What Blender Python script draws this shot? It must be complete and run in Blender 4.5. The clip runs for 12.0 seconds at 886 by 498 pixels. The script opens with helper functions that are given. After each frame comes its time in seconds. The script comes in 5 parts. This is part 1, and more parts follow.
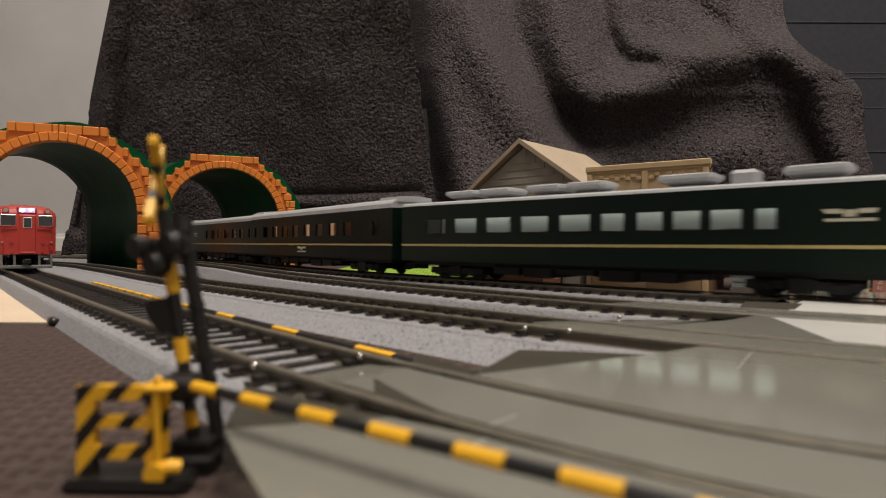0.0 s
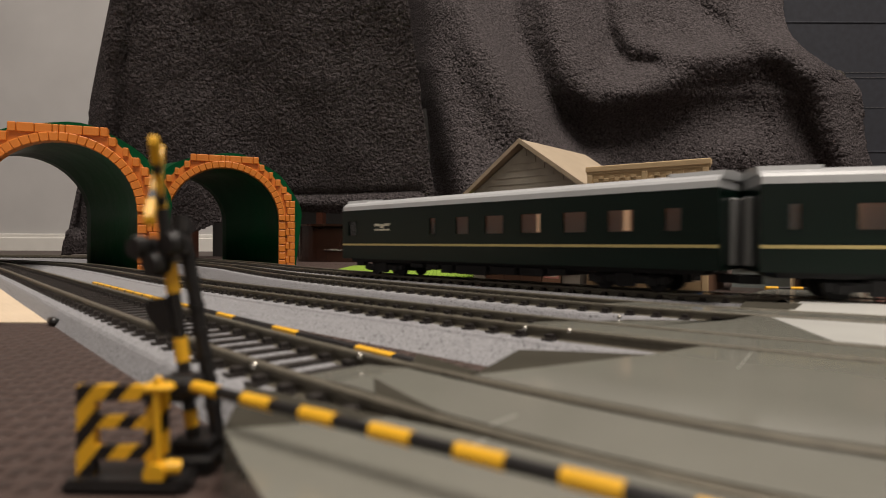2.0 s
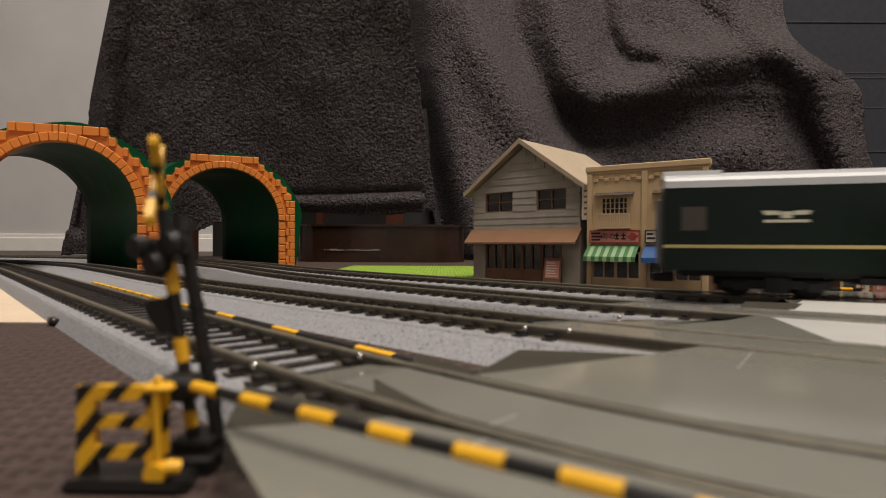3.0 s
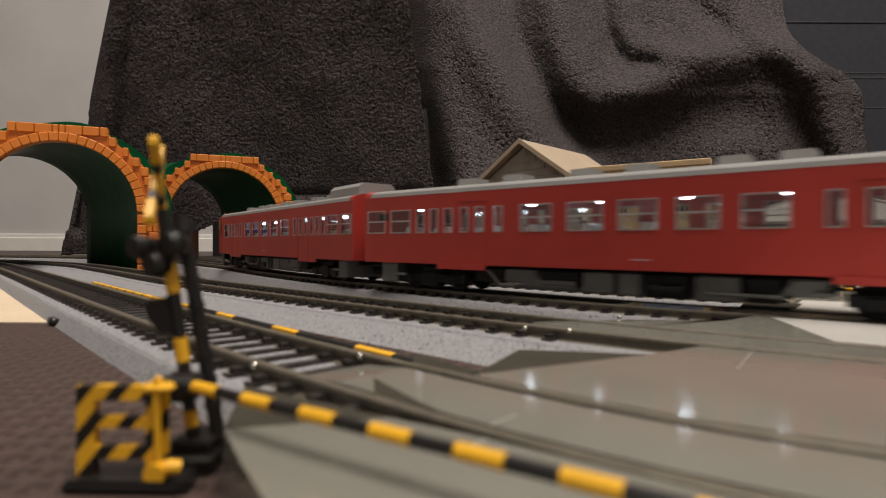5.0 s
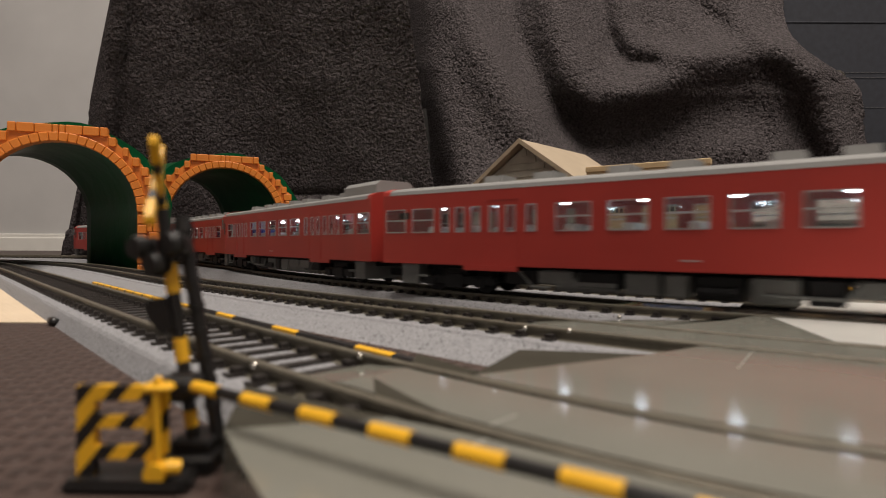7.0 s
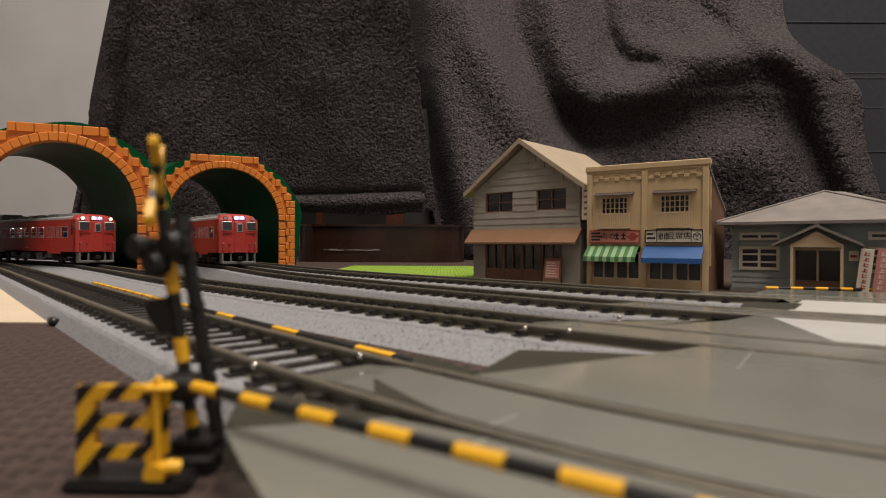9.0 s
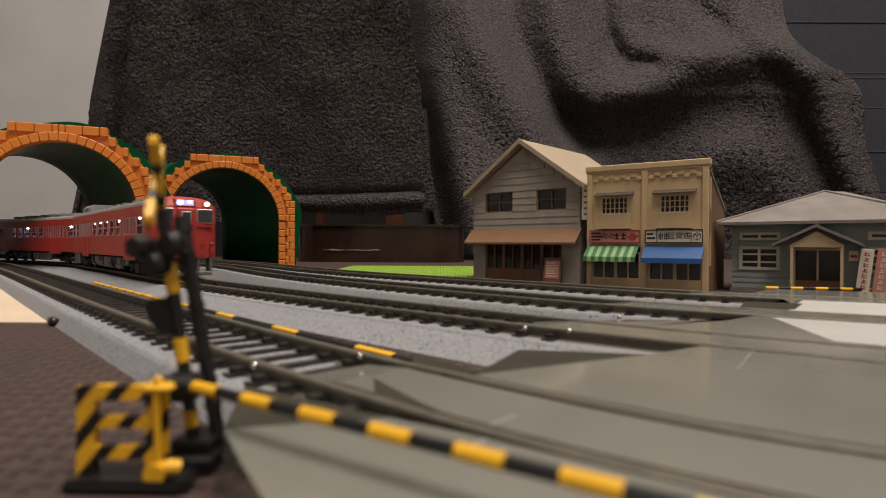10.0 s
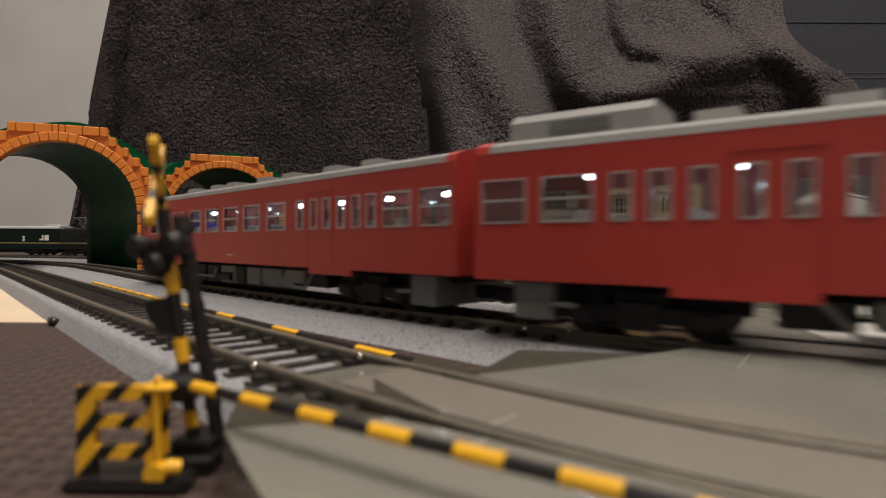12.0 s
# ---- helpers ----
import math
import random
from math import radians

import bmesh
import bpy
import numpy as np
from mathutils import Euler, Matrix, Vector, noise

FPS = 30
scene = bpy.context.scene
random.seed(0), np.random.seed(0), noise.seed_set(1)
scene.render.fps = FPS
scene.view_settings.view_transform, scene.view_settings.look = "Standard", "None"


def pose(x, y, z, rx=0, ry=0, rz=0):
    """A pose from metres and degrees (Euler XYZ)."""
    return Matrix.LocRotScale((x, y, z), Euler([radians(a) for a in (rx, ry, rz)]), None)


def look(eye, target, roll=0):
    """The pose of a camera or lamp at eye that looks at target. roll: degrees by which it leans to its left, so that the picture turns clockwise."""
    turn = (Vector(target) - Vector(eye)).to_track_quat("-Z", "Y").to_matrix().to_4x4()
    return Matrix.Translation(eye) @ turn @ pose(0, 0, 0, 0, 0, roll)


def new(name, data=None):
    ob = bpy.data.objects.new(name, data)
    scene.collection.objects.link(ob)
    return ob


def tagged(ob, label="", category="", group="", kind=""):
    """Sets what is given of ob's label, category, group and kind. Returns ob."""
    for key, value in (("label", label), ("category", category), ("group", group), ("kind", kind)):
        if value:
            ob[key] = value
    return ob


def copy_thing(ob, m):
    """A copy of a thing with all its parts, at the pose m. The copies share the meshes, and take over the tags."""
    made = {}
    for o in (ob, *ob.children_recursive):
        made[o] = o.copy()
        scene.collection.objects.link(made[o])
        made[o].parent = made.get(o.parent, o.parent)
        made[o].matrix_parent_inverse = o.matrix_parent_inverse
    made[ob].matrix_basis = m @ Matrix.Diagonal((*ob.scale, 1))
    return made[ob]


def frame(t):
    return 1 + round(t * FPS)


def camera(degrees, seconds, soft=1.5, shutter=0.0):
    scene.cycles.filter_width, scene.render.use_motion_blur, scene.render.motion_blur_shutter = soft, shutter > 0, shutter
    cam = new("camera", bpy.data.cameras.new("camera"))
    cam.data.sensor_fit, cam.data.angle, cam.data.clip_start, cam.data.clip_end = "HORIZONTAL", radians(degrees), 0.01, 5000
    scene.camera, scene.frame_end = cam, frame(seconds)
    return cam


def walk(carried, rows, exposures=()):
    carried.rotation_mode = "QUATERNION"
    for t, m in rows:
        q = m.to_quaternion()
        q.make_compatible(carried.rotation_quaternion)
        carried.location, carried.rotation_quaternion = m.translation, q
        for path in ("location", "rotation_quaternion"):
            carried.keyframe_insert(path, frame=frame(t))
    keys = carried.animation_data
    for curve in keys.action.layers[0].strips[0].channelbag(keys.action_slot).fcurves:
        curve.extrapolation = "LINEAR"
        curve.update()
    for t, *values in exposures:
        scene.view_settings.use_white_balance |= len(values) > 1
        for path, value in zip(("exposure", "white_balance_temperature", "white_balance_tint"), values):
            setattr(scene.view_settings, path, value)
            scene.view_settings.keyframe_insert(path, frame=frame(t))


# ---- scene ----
cam = camera(76.2, 12.0, soft=1.0, shutter=0.3)
cam.data.dof.use_dof, cam.data.dof.focus_distance, cam.data.dof.aperture_fstop = True, 0.40, 44
MM = 0.001
EYE = 17.7
RAIL = 6.5          # rail head above the floor, mm
MAT = 2.4           # top of the thick mats on the near side, mm
CAM_POSE = pose(0, 0, EYE * MM, 90 - 0.435, 0, 0) @ pose(0, 0, 0, 0, 0, 0.27)
walk(cam, [(0.0, CAM_POSE), (12.0, CAM_POSE)])

# ---- light: warm ceiling lamp of the room, dim bounce ----
world = bpy.data.worlds.new("world")
scene.world = world
world.use_nodes = True
world.node_tree.nodes["Background"].inputs[0].default_value = (1.0, 0.86, 0.72, 1)
world.node_tree.nodes["Background"].inputs[1].default_value = 0.018


def area(name, loc, target, size, power, colour):
    d = bpy.data.lights.new(name, "AREA")
    d.shape, d.size, d.energy, d.color = "DISK", size, power, colour
    o = new(name, d)
    o.matrix_basis = look(loc, target)
    return o


area("ceiling_lamp", (0.30, -0.26, 2.15), (0.2, 0.35, 0), 1.5, 73, (1.0, 0.90, 0.805))
scene.view_settings.exposure = 0.0


# ---- materials ----
def mat(name, colour, rough=0.6, metal=0.0, noise_scale=0, vary=0.15, bump=0.0, bump_scale=0, bump_mm=0.4, spec=0.5, emit=None, power=0.0, coat=0.0):
    """Principled material with tone variation at one scale and fine relief at another; scales are per metre."""
    m = bpy.data.materials.new(name)
    m.use_nodes = True
    nt = m.node_tree
    b = nt.nodes["Principled BSDF"]
    b.inputs["Base Color"].default_value = (*colour, 1)
    b.inputs["Roughness"].default_value = rough
    b.inputs["Metallic"].default_value = metal
    b.inputs["Specular IOR Level"].default_value = spec
    b.inputs["Coat Weight"].default_value = coat
    if emit:
        b.inputs["Emission Color"].default_value = (*emit, 1)
        b.inputs["Emission Strength"].default_value = power
    co = nt.nodes.new("ShaderNodeTexCoord")
    if noise_scale:
        n = nt.nodes.new("ShaderNodeTexNoise")
        n.inputs["Scale"].default_value = noise_scale
        n.inputs["Detail"].default_value = 5
        nt.links.new(co.outputs["Object"], n.inputs["Vector"])
        r = nt.nodes.new("ShaderNodeMapRange")
        r.inputs[1].default_value, r.inputs[2].default_value = 0.3, 0.7
        r.inputs[3].default_value, r.inputs[4].default_value = 1 - vary, 1 + vary
        nt.links.new(n.outputs[0], r.inputs[0])
        mix = nt.nodes.new("ShaderNodeVectorMath")
        mix.operation = "SCALE"
        mix.inputs[0].default_value = colour
        nt.links.new(r.outputs[0], mix.inputs["Scale"])
        nt.links.new(mix.outputs[0], b.inputs["Base Color"])
    if bump:
        n2 = nt.nodes.new("ShaderNodeTexNoise")
        n2.inputs["Scale"].default_value = bump_scale
        n2.inputs["Detail"].default_value = 3
        nt.links.new(co.outputs["Object"], n2.inputs["Vector"])
        bp = nt.nodes.new("ShaderNodeBump")
        bp.inputs["Strength"].default_value = min(1.0, bump)
        bp.inputs["Distance"].default_value = bump_mm * 0.001
        nt.links.new(n2.outputs[0], bp.inputs["Height"])
        nt.links.new(bp.outputs[0], b.inputs["Normal"])
    return m
M_RED = mat("red_plastic", (0.385, 0.036, 0.027), 0.42, noise_scale=60, vary=0.08)
M_GREEN = mat("dark_green_plastic", (0.0022, 0.0095, 0.0065), 0.28, noise_scale=60, vary=0.1, spec=0.32)
M_GREYROOF = mat("grey_roof_plastic", (0.24, 0.24, 0.235), 0.5, noise_scale=80, vary=0.08)
M_SILVER = mat("silver_roof_plastic", (0.40, 0.41, 0.42), 0.35, noise_scale=80, vary=0.06)
M_UNDER = mat("black_underframe", (0.010, 0.010, 0.011), 0.55, noise_scale=300, vary=0.2, spec=0.25)
M_UNDERGREY = mat("grey_underframe", (0.13, 0.135, 0.13), 0.55, noise_scale=300, vary=0.15)
M_ORANGE = mat("orange_plastic", (0.62, 0.19, 0.025), 0.4, noise_scale=50, vary=0.1, bump=0.3, bump_scale=900)
M_TGREEN = mat("green_plastic", (0.002, 0.060, 0.021), 0.34, noise_scale=40, vary=0.15, bump=0.6, bump_scale=60, bump_mm=1.0, spec=0.07)
M_TWALL = mat("wallpaper", (0.50, 0.49, 0.485), 0.8, noise_scale=8, vary=0.05, bump=0.5, bump_scale=400)
M_FLOOR = mat("dark_floor", (0.05, 0.032, 0.024), 0.5, noise_scale=20, vary=0.2)
M_BALLAST = mat("grey_ballast", (0.25, 0.25, 0.262), 0.85, noise_scale=4200, vary=0.5, bump=1.0, bump_scale=3400, bump_mm=0.16)
M_SLEEPER = mat("dark_sleeper", (0.024, 0.020, 0.018), 0.6, noise_scale=800, vary=0.2, spec=0.3)
M_RAIL = mat("tarnished_rail", (0.125, 0.112, 0.085), 0.5, metal=0.3, noise_scale=500, vary=0.18)
M_PLATE = mat("grey_plate", (0.19, 0.188, 0.162), 0.11, noise_scale=60, vary=0.08, bump=0.08, bump_scale=500, bump_mm=0.06, spec=0.4)
M_BLANKET = mat("grey_fleece", (0.078, 0.068, 0.070), 0.95, noise_scale=330, vary=0.55, bump=1.0, bump_scale=360, bump_mm=6.0, spec=0.15)


# ---- mesh helpers (all in millimetres) ----
def part(name, bm, material, parent=None, label="", smooth=False):
    bmesh.ops.scale(bm, vec=(MM, MM, MM), verts=bm.verts)
    me = bpy.data.meshes.new(name)
    bm.to_mesh(me)
    bm.free()
    for p in me.polygons:
        p.use_smooth = smooth
    if material:
        me.materials.append(material)
    ob = new(name, me)
    if parent:
        ob.parent = parent
    if label:
        tagged(ob, label)
    return ob


def thing(name, label, category, group="", kind="", at=None):
    e = new(name)
    e.empty_display_size = 0.01
    if at is not None:
        e.matrix_basis = at
    return tagged(e, label, category, group, kind)


def mpose(x, y, z, rx=0, ry=0, rz=0):
    return pose(x * MM, y * MM, z * MM, rx, ry, rz)


def box(bm, x0, x1, y0, y1, z0, z1, bevel=0.0):
    vs = [bm.verts.new((x, y, z)) for x in (x0, x1) for y in (y0, y1) for z in (z0, z1)]
    fs = [bm.faces.new([vs[i] for i in q]) for q in ((0, 1, 3, 2), (4, 6, 7, 5), (0, 4, 5, 1), (2, 3, 7, 6), (0, 2, 6, 4), (1, 5, 7, 3))]
    if bevel > 0:
        es = {e for f in fs for e in f.edges}
        bmesh.ops.bevel(bm, geom=list(es), offset=bevel, segments=1, affect="EDGES")
    return bm


def tube(bm, p, q, r, n=12, r2=None):
    """A capped cylinder from p to q."""
    p, q = Vector(p), Vector(q)
    m = (q - p).to_track_quat("Z", "Y").to_matrix()
    rings = []
    for c, rr in ((p, r), (q, r if r2 is None else r2)):
        rings.append([bm.verts.new(c + m @ Vector((rr * math.cos(2 * math.pi * i / n), rr * math.sin(2 * math.pi * i / n), 0))) for i in range(n)])
    for i in range(n):
        bm.faces.new((rings[0][i], rings[0][(i + 1) % n], rings[1][(i + 1) % n], rings[1][i]))
    bm.faces.new(rings[0][::-1])
    bm.faces.new(rings[1])
    return bm


def prism(bm, pts, axis, a, b):
    """Extrude a 2D outline along an axis ('x': pts are (y, z); 'y': (x, z); 'z': (x, y)) from a to b."""
    def v(u, w, t):
        return (t, u, w) if axis == "x" else (u, t, w) if axis == "y" else (u, w, t)
    A = [bm.verts.new(v(u, w, a)) for u, w in pts]
    B = [bm.verts.new(v(u, w, b)) for u, w in pts]
    n = len(pts)
    for i in range(n):
        bm.faces.new((A[i], A[(i + 1) % n], B[(i + 1) % n], B[i]))
    bm.faces.new(A[::-1])
    bm.faces.new(B)
    bmesh.ops.recalc_face_normals(bm, faces=bm.faces)
    return bm


# ---- the lines of the four tracks, in plan (mm) ----
LINE_A = [(-2600, 250), (-900, 400), (-600, 424), (-430, 410), (-330, 372), (-255, 318), (-204, 266), (-150, 207), (-105, 157), (-58, 105), (-31.5, 76), (-16.3, 59.5), (-5.8, 49), (3, 40.5), (8.5, 35.8), (13, 32), (18, 28.7), (30, 22.5), (50, 14), (80, 4), (140, -12), (220, -28)]
LINE_B = [(-2600, 330), (-1000, 392), (-700, 420), (-540, 430), (-450, 424), (-380, 410), (-310, 381), (-245, 342), (-196, 305), (-160, 267), (-128, 231.5), (-98, 197), (-66, 162.5), (-34, 130.5), (-12, 109), (5, 93), (18, 80.5), (30, 71), (42, 62.6), (60, 50), (90, 29.5), (140, -3), (220, -52), (1000, -420), (2000, -900)]
LINE_C = [(-2600, 330), (-900, 430), (-680, 462), (-560, 482), (-440, 489), (-350, 480), (-280, 456), (-218, 418), (-170, 370), (-141, 333), (-106, 288), (-92, 266), (-68, 229), (-48, 202), (-24, 173), (0, 147), (18, 128), (30, 116), (43, 104.6), (56, 95.8), (72, 86), (92, 74.5), (140, 48), (220, 6), (340, -52), (1000, -360), (2400, -1000)]
LINE_D = [(-2600, 360), (-900, 460), (-680, 494), (-560, 515), (-440, 522), (-345, 513), (-270, 487), (-205, 443), (-152, 387), (-118, 345), (-90, 305), (-62, 264), (-31.5, 227), (-5, 200), (21.5, 174), (45, 150), (64, 134), (86, 121), (108, 112), (150, 100), (230, 84), (350, 70), (1000, 10), (2400, -110)]


class Line:
    """A smooth line through plan points, walked by its length."""

    def __init__(self, pts):
        p = np.array([(2 * pts[0][0] - pts[1][0], 2 * pts[0][1] - pts[1][1]), *pts, (2 * pts[-1][0] - pts[-2][0], 2 * pts[-1][1] - pts[-2][1])], float)
        out = []
        for i in range(1, len(p) - 2):
            for u in np.arange(0, 1, max(0.02, 0.5 / (2 + np.hypot(*(p[i + 1] - p[i]))) * 3)):
                a, b, c, d = p[i - 1:i + 3]
                out.append(0.5 * (2 * b + (c - a) * u + (2 * a - 5 * b + 4 * c - d) * u ** 2 + (3 * b - a - 3 * c + d) * u ** 3))
        out.append(p[-2])
        q = np.array(out)
        for _ in range(60):
            q[1:-1] += 0.5 * ((q[:-2] + q[2:]) / 2 - q[1:-1])
        self.q = q
        self.s = np.concatenate([[0], np.cumsum(np.hypot(*np.diff(q, axis=0).T))])

    def at(self, s):
        if s < 0 or s > self.s[-1]:
            i = 0 if s < 0 else -1
            d = self.q[1] - self.q[0] if s < 0 else self.q[-1] - self.q[-2]
            return self.q[i] + d / np.hypot(*d) * (s - self.s[i])
        return np.array((np.interp(s, self.s, self.q[:, 0]), np.interp(s, self.s, self.q[:, 1])))

    def turn(self, s):
        d = self.at(s + 1) - self.at(s - 1)
        return math.atan2(d[1], d[0])


A, B, C, D = (Line(x) for x in (LINE_A, LINE_B, LINE_C, LINE_D))


def sweep(bm, line, profile, s0, s1, step=3.0):
    """Sweep a closed profile of (across, up) along a line."""
    n = max(2, int((s1 - s0) / step))
    rings = []
    for i in range(n + 1):
        s = s0 + (s1 - s0) * i / n
        p, a = line.at(s), line.turn(s)
        nx, ny = -math.sin(a), math.cos(a)
        rings.append([bm.verts.new((p[0] + nx * u, p[1] + ny * u, w)) for u, w in profile])
    k = len(profile)
    for i in range(n):
        for j in range(k):
            bm.faces.new((rings[i][j], rings[i][(j + 1) % k], rings[i + 1][(j + 1) % k], rings[i + 1][j]))
    bm.faces.new(rings[0])
    bm.faces.new(rings[-1][::-1])
    bmesh.ops.recalc_face_normals(bm, faces=bm.faces)
    return bm
M_BROWNMAT = mat("brown_foam_mat", (0.060, 0.036, 0.029), 0.75, noise_scale=40, vary=0.12)
M_BEIGEMAT = mat("beige_foam_mat", (0.62, 0.50, 0.36), 0.75, noise_scale=40, vary=0.06)
M_GRASS = mat("green_grass_mat", (0.22, 0.36, 0.03), 0.8, noise_scale=300, vary=0.25)
M_YELLOW = mat("yellow_plastic", (0.80, 0.43, 0.02), 0.38, noise_scale=200, vary=0.08)
M_BLACK = mat("black_plastic", (0.010, 0.009, 0.009), 0.38, noise_scale=200, vary=0.15)
M_DARKWOOD = mat("dark_brown_wood", (0.016, 0.008, 0.006), 0.35, noise_scale=30, vary=0.3)
M_REDWOOD = mat("reddish_wood", (0.11, 0.035, 0.018), 0.45, noise_scale=40, vary=0.25)
M_NAVY = mat("dark_navy_fabric", (0.020, 0.022, 0.030), 0.8, noise_scale=120, vary=0.2)
M_WHITE = mat("white_paint", (0.72, 0.70, 0.66), 0.6, noise_scale=30, vary=0.04)
M_CEIL = mat("ceiling_paper", (0.75, 0.73, 0.70), 0.9, noise_scale=10, vary=0.03)
M_STEEL = mat("bright_steel", (0.55, 0.53, 0.48), 0.25, metal=1.0, noise_scale=400, vary=0.1)


def regular_bump(m, kind, scale, strength, distance):
    """Adds a regular raised pattern to a material."""
    nt = m.node_tree
    co = nt.nodes.new("ShaderNodeTexCoord")
    b = nt.nodes["Principled BSDF"]
    if kind == "weave":
        hs = []
        for d in ("X", "Y"):
            w = nt.nodes.new("ShaderNodeTexWave")
            w.bands_direction = d
            w.inputs["Scale"].default_value = scale
            w.inputs["Distortion"].default_value = 0.4
            nt.links.new(co.outputs["Object"], w.inputs["Vector"])
            hs.append(w)
        mx = nt.nodes.new("ShaderNodeMath")
        mx.operation = "MULTIPLY"
        nt.links.new(hs[0].outputs["Fac"], mx.inputs[0])
        nt.links.new(hs[1].outputs["Fac"], mx.inputs[1])
        out = mx.outputs[0]
    elif kind == "stripe":
        w = nt.nodes.new("ShaderNodeTexWave")
        w.bands_direction = "X"
        w.inputs["Scale"].default_value = scale
        nt.links.new(co.outputs["Object"], w.inputs["Vector"])
        out = w.outputs["Fac"]
    else:
        v = nt.nodes.new("ShaderNodeTexVoronoi")
        v.inputs["Scale"].default_value = scale
        nt.links.new(co.outputs["Object"], v.inputs["Vector"])
        out = v.outputs["Distance"]
    bp = nt.nodes.new("ShaderNodeBump")
    bp.inputs["Strength"].default_value = strength
    bp.inputs["Distance"].default_value = distance
    nt.links.new(out, bp.inputs["Height"])
    nt.links.new(bp.outputs[0], b.inputs["Normal"])
    return m


regular_bump(M_BROWNMAT, "weave", 130, 1.0, 0.0012)
regular_bump(M_BEIGEMAT, "weave", 130, 0.6, 0.0005)
regular_bump(M_GRASS, "stripe", 150, 0.8, 0.0006)


def speckled(m, scale, dark, amount):
    """Small dark specks over the base colour, as in moulded granite-look plastic."""
    nt = m.node_tree
    b = nt.nodes["Principled BSDF"]
    old = b.inputs["Base Color"].links[0].from_socket
    co = nt.nodes.new("ShaderNodeTexCoord")
    v = nt.nodes.new("ShaderNodeTexNoise")
    v.inputs["Scale"].default_value = scale
    v.inputs["Detail"].default_value = 1.5
    nt.links.new(co.outputs["Object"], v.inputs["Vector"])
    r = nt.nodes.new("ShaderNodeMapRange")
    r.inputs[1].default_value, r.inputs[2].default_value = amount, amount + 0.05
    nt.links.new(v.outputs[0], r.inputs[0])
    mix = nt.nodes.new("ShaderNodeMix")
    mix.data_type = "RGBA"
    nt.links.new(r.outputs[0], mix.inputs["Factor"])
    nt.links.new(old, mix.inputs["A"])
    mix.inputs["B"].default_value = (*dark, 1)
    nt.links.new(mix.outputs["Result"], b.inputs["Base Color"])


speckled(M_BALLAST, 2300, (0.075, 0.075, 0.08), 0.61)

# ---- room ----
bm = bmesh.new(); box(bm, -2800, 2800, -1500, 1800, -30, -3)
tagged(part("floor", bm, M_FLOOR), "dark brown wooden floor under the play mats", "floor", kind="structure")
for nm, b in (("wall_north", (-2800, 2800, 1500, 1560)), ("wall_south", (-2800, 2800, -1560, -1500)), ("wall_west", (-2860, -2800, -1560, 1560)), ("wall_east", (2800, 2860, -1560, 1560))):
    bm = bmesh.new(); box(bm, b[0], b[1], b[2], b[3], -30, 2400)
    tagged(part(nm, bm, M_TWALL), "pale grey textured wallpaper wall", "wall", kind="structure")
bm = bmesh.new(); box(bm, -2860, 2860, -1560, 1560, 2400, 2440)
tagged(part("ceiling", bm, M_CEIL), "plain white papered ceiling", "ceiling", kind="structure")
bm = bmesh.new(); prism(bm, [(1500, -3), (1488, -3), (1488, 30), (1492, 32), (1492, 40), (1500, 42)], "x", -2800, 2800)
tagged(part("baseboard", bm, M_WHITE), "white moulded baseboard along the wall", "baseboard", kind="structure")


def mat_edge(bm, x0, x1, y0, y1, wavy, top=0.0):
    """A foam mat with a scalloped joint on the given side."""
    pts = [(x0, y0), (x1, y0), (x1, y1)]
    n = 48
    for i in range(n + 1):
        x = x1 + (x0 - x1) * i / n
        pts.append((x, y1 + (wavy * math.sin(i * math.pi / 1.5) if 0 < i < n else 0)))
    prism(bm, pts, "z", -3, top)
    return bm


brown = part("foam_mat", mat_edge(bmesh.new(), -160, 300, -120, 107, 0.5, MAT), M_BROWNMAT)
tagged(brown, "brown foam play mat with a woven relief", "mat", group="foam mats")
brown2 = part("foam_mat", mat_edge(bmesh.new(), -58, 460, 108.5, 300, 0.0), M_BROWNMAT)
brown3 = part("foam_mat", mat_edge(bmesh.new(), -700, 460, 301.5, 820, 0.0), M_BROWNMAT)
tagged(brown3, "brown foam play mat under tunnels and buildings", "mat", group="foam mats")
tagged(brown2, "brown foam play mat under the tracks", "mat", group="foam mats")
beige_plan = [(-700, 300), (-700, 108.5)] + [tuple(A.at(q)) for q in np.linspace(np.interp(-61.5, A.q[:, 0], A.s), np.interp(-234, A.q[:, 0], A.s), 14)]
beige = part("foam_mat", prism(bmesh.new(), beige_plan, "z", -3, MAT), M_BEIGEMAT)
tagged(beige, "beige foam play mat with a woven relief", "mat", group="foam mats")
bm = bmesh.new(); box(bm, -70, 60, 300, 440, 0.05, 1.2, 0.3)
o = part("grass_mat", bm, M_GRASS)
o.matrix_basis = mpose(0, 0, 0, 0, 0, 0)
tagged(o, "bright green ribbed grass mat on the floor", "grass mat")

# ---- tracks ----
sleeper_bm = bmesh.new()
box(sleeper_bm, -.8, .8, -7.2, 7.2, 4.7, 5.25)
for u in (-4.9, 4.9):
    for w in (-1.25, 1.25):
        box(sleeper_bm, -0.55, 0.55, u + w - 0.5, u + w + 0.5, 5.25, 5.8)
sleeper_ob = part("sleeper", sleeper_bm, M_SLEEPER)
SLEEPER = sleeper_ob.data
bpy.data.objects.remove(sleeper_ob)


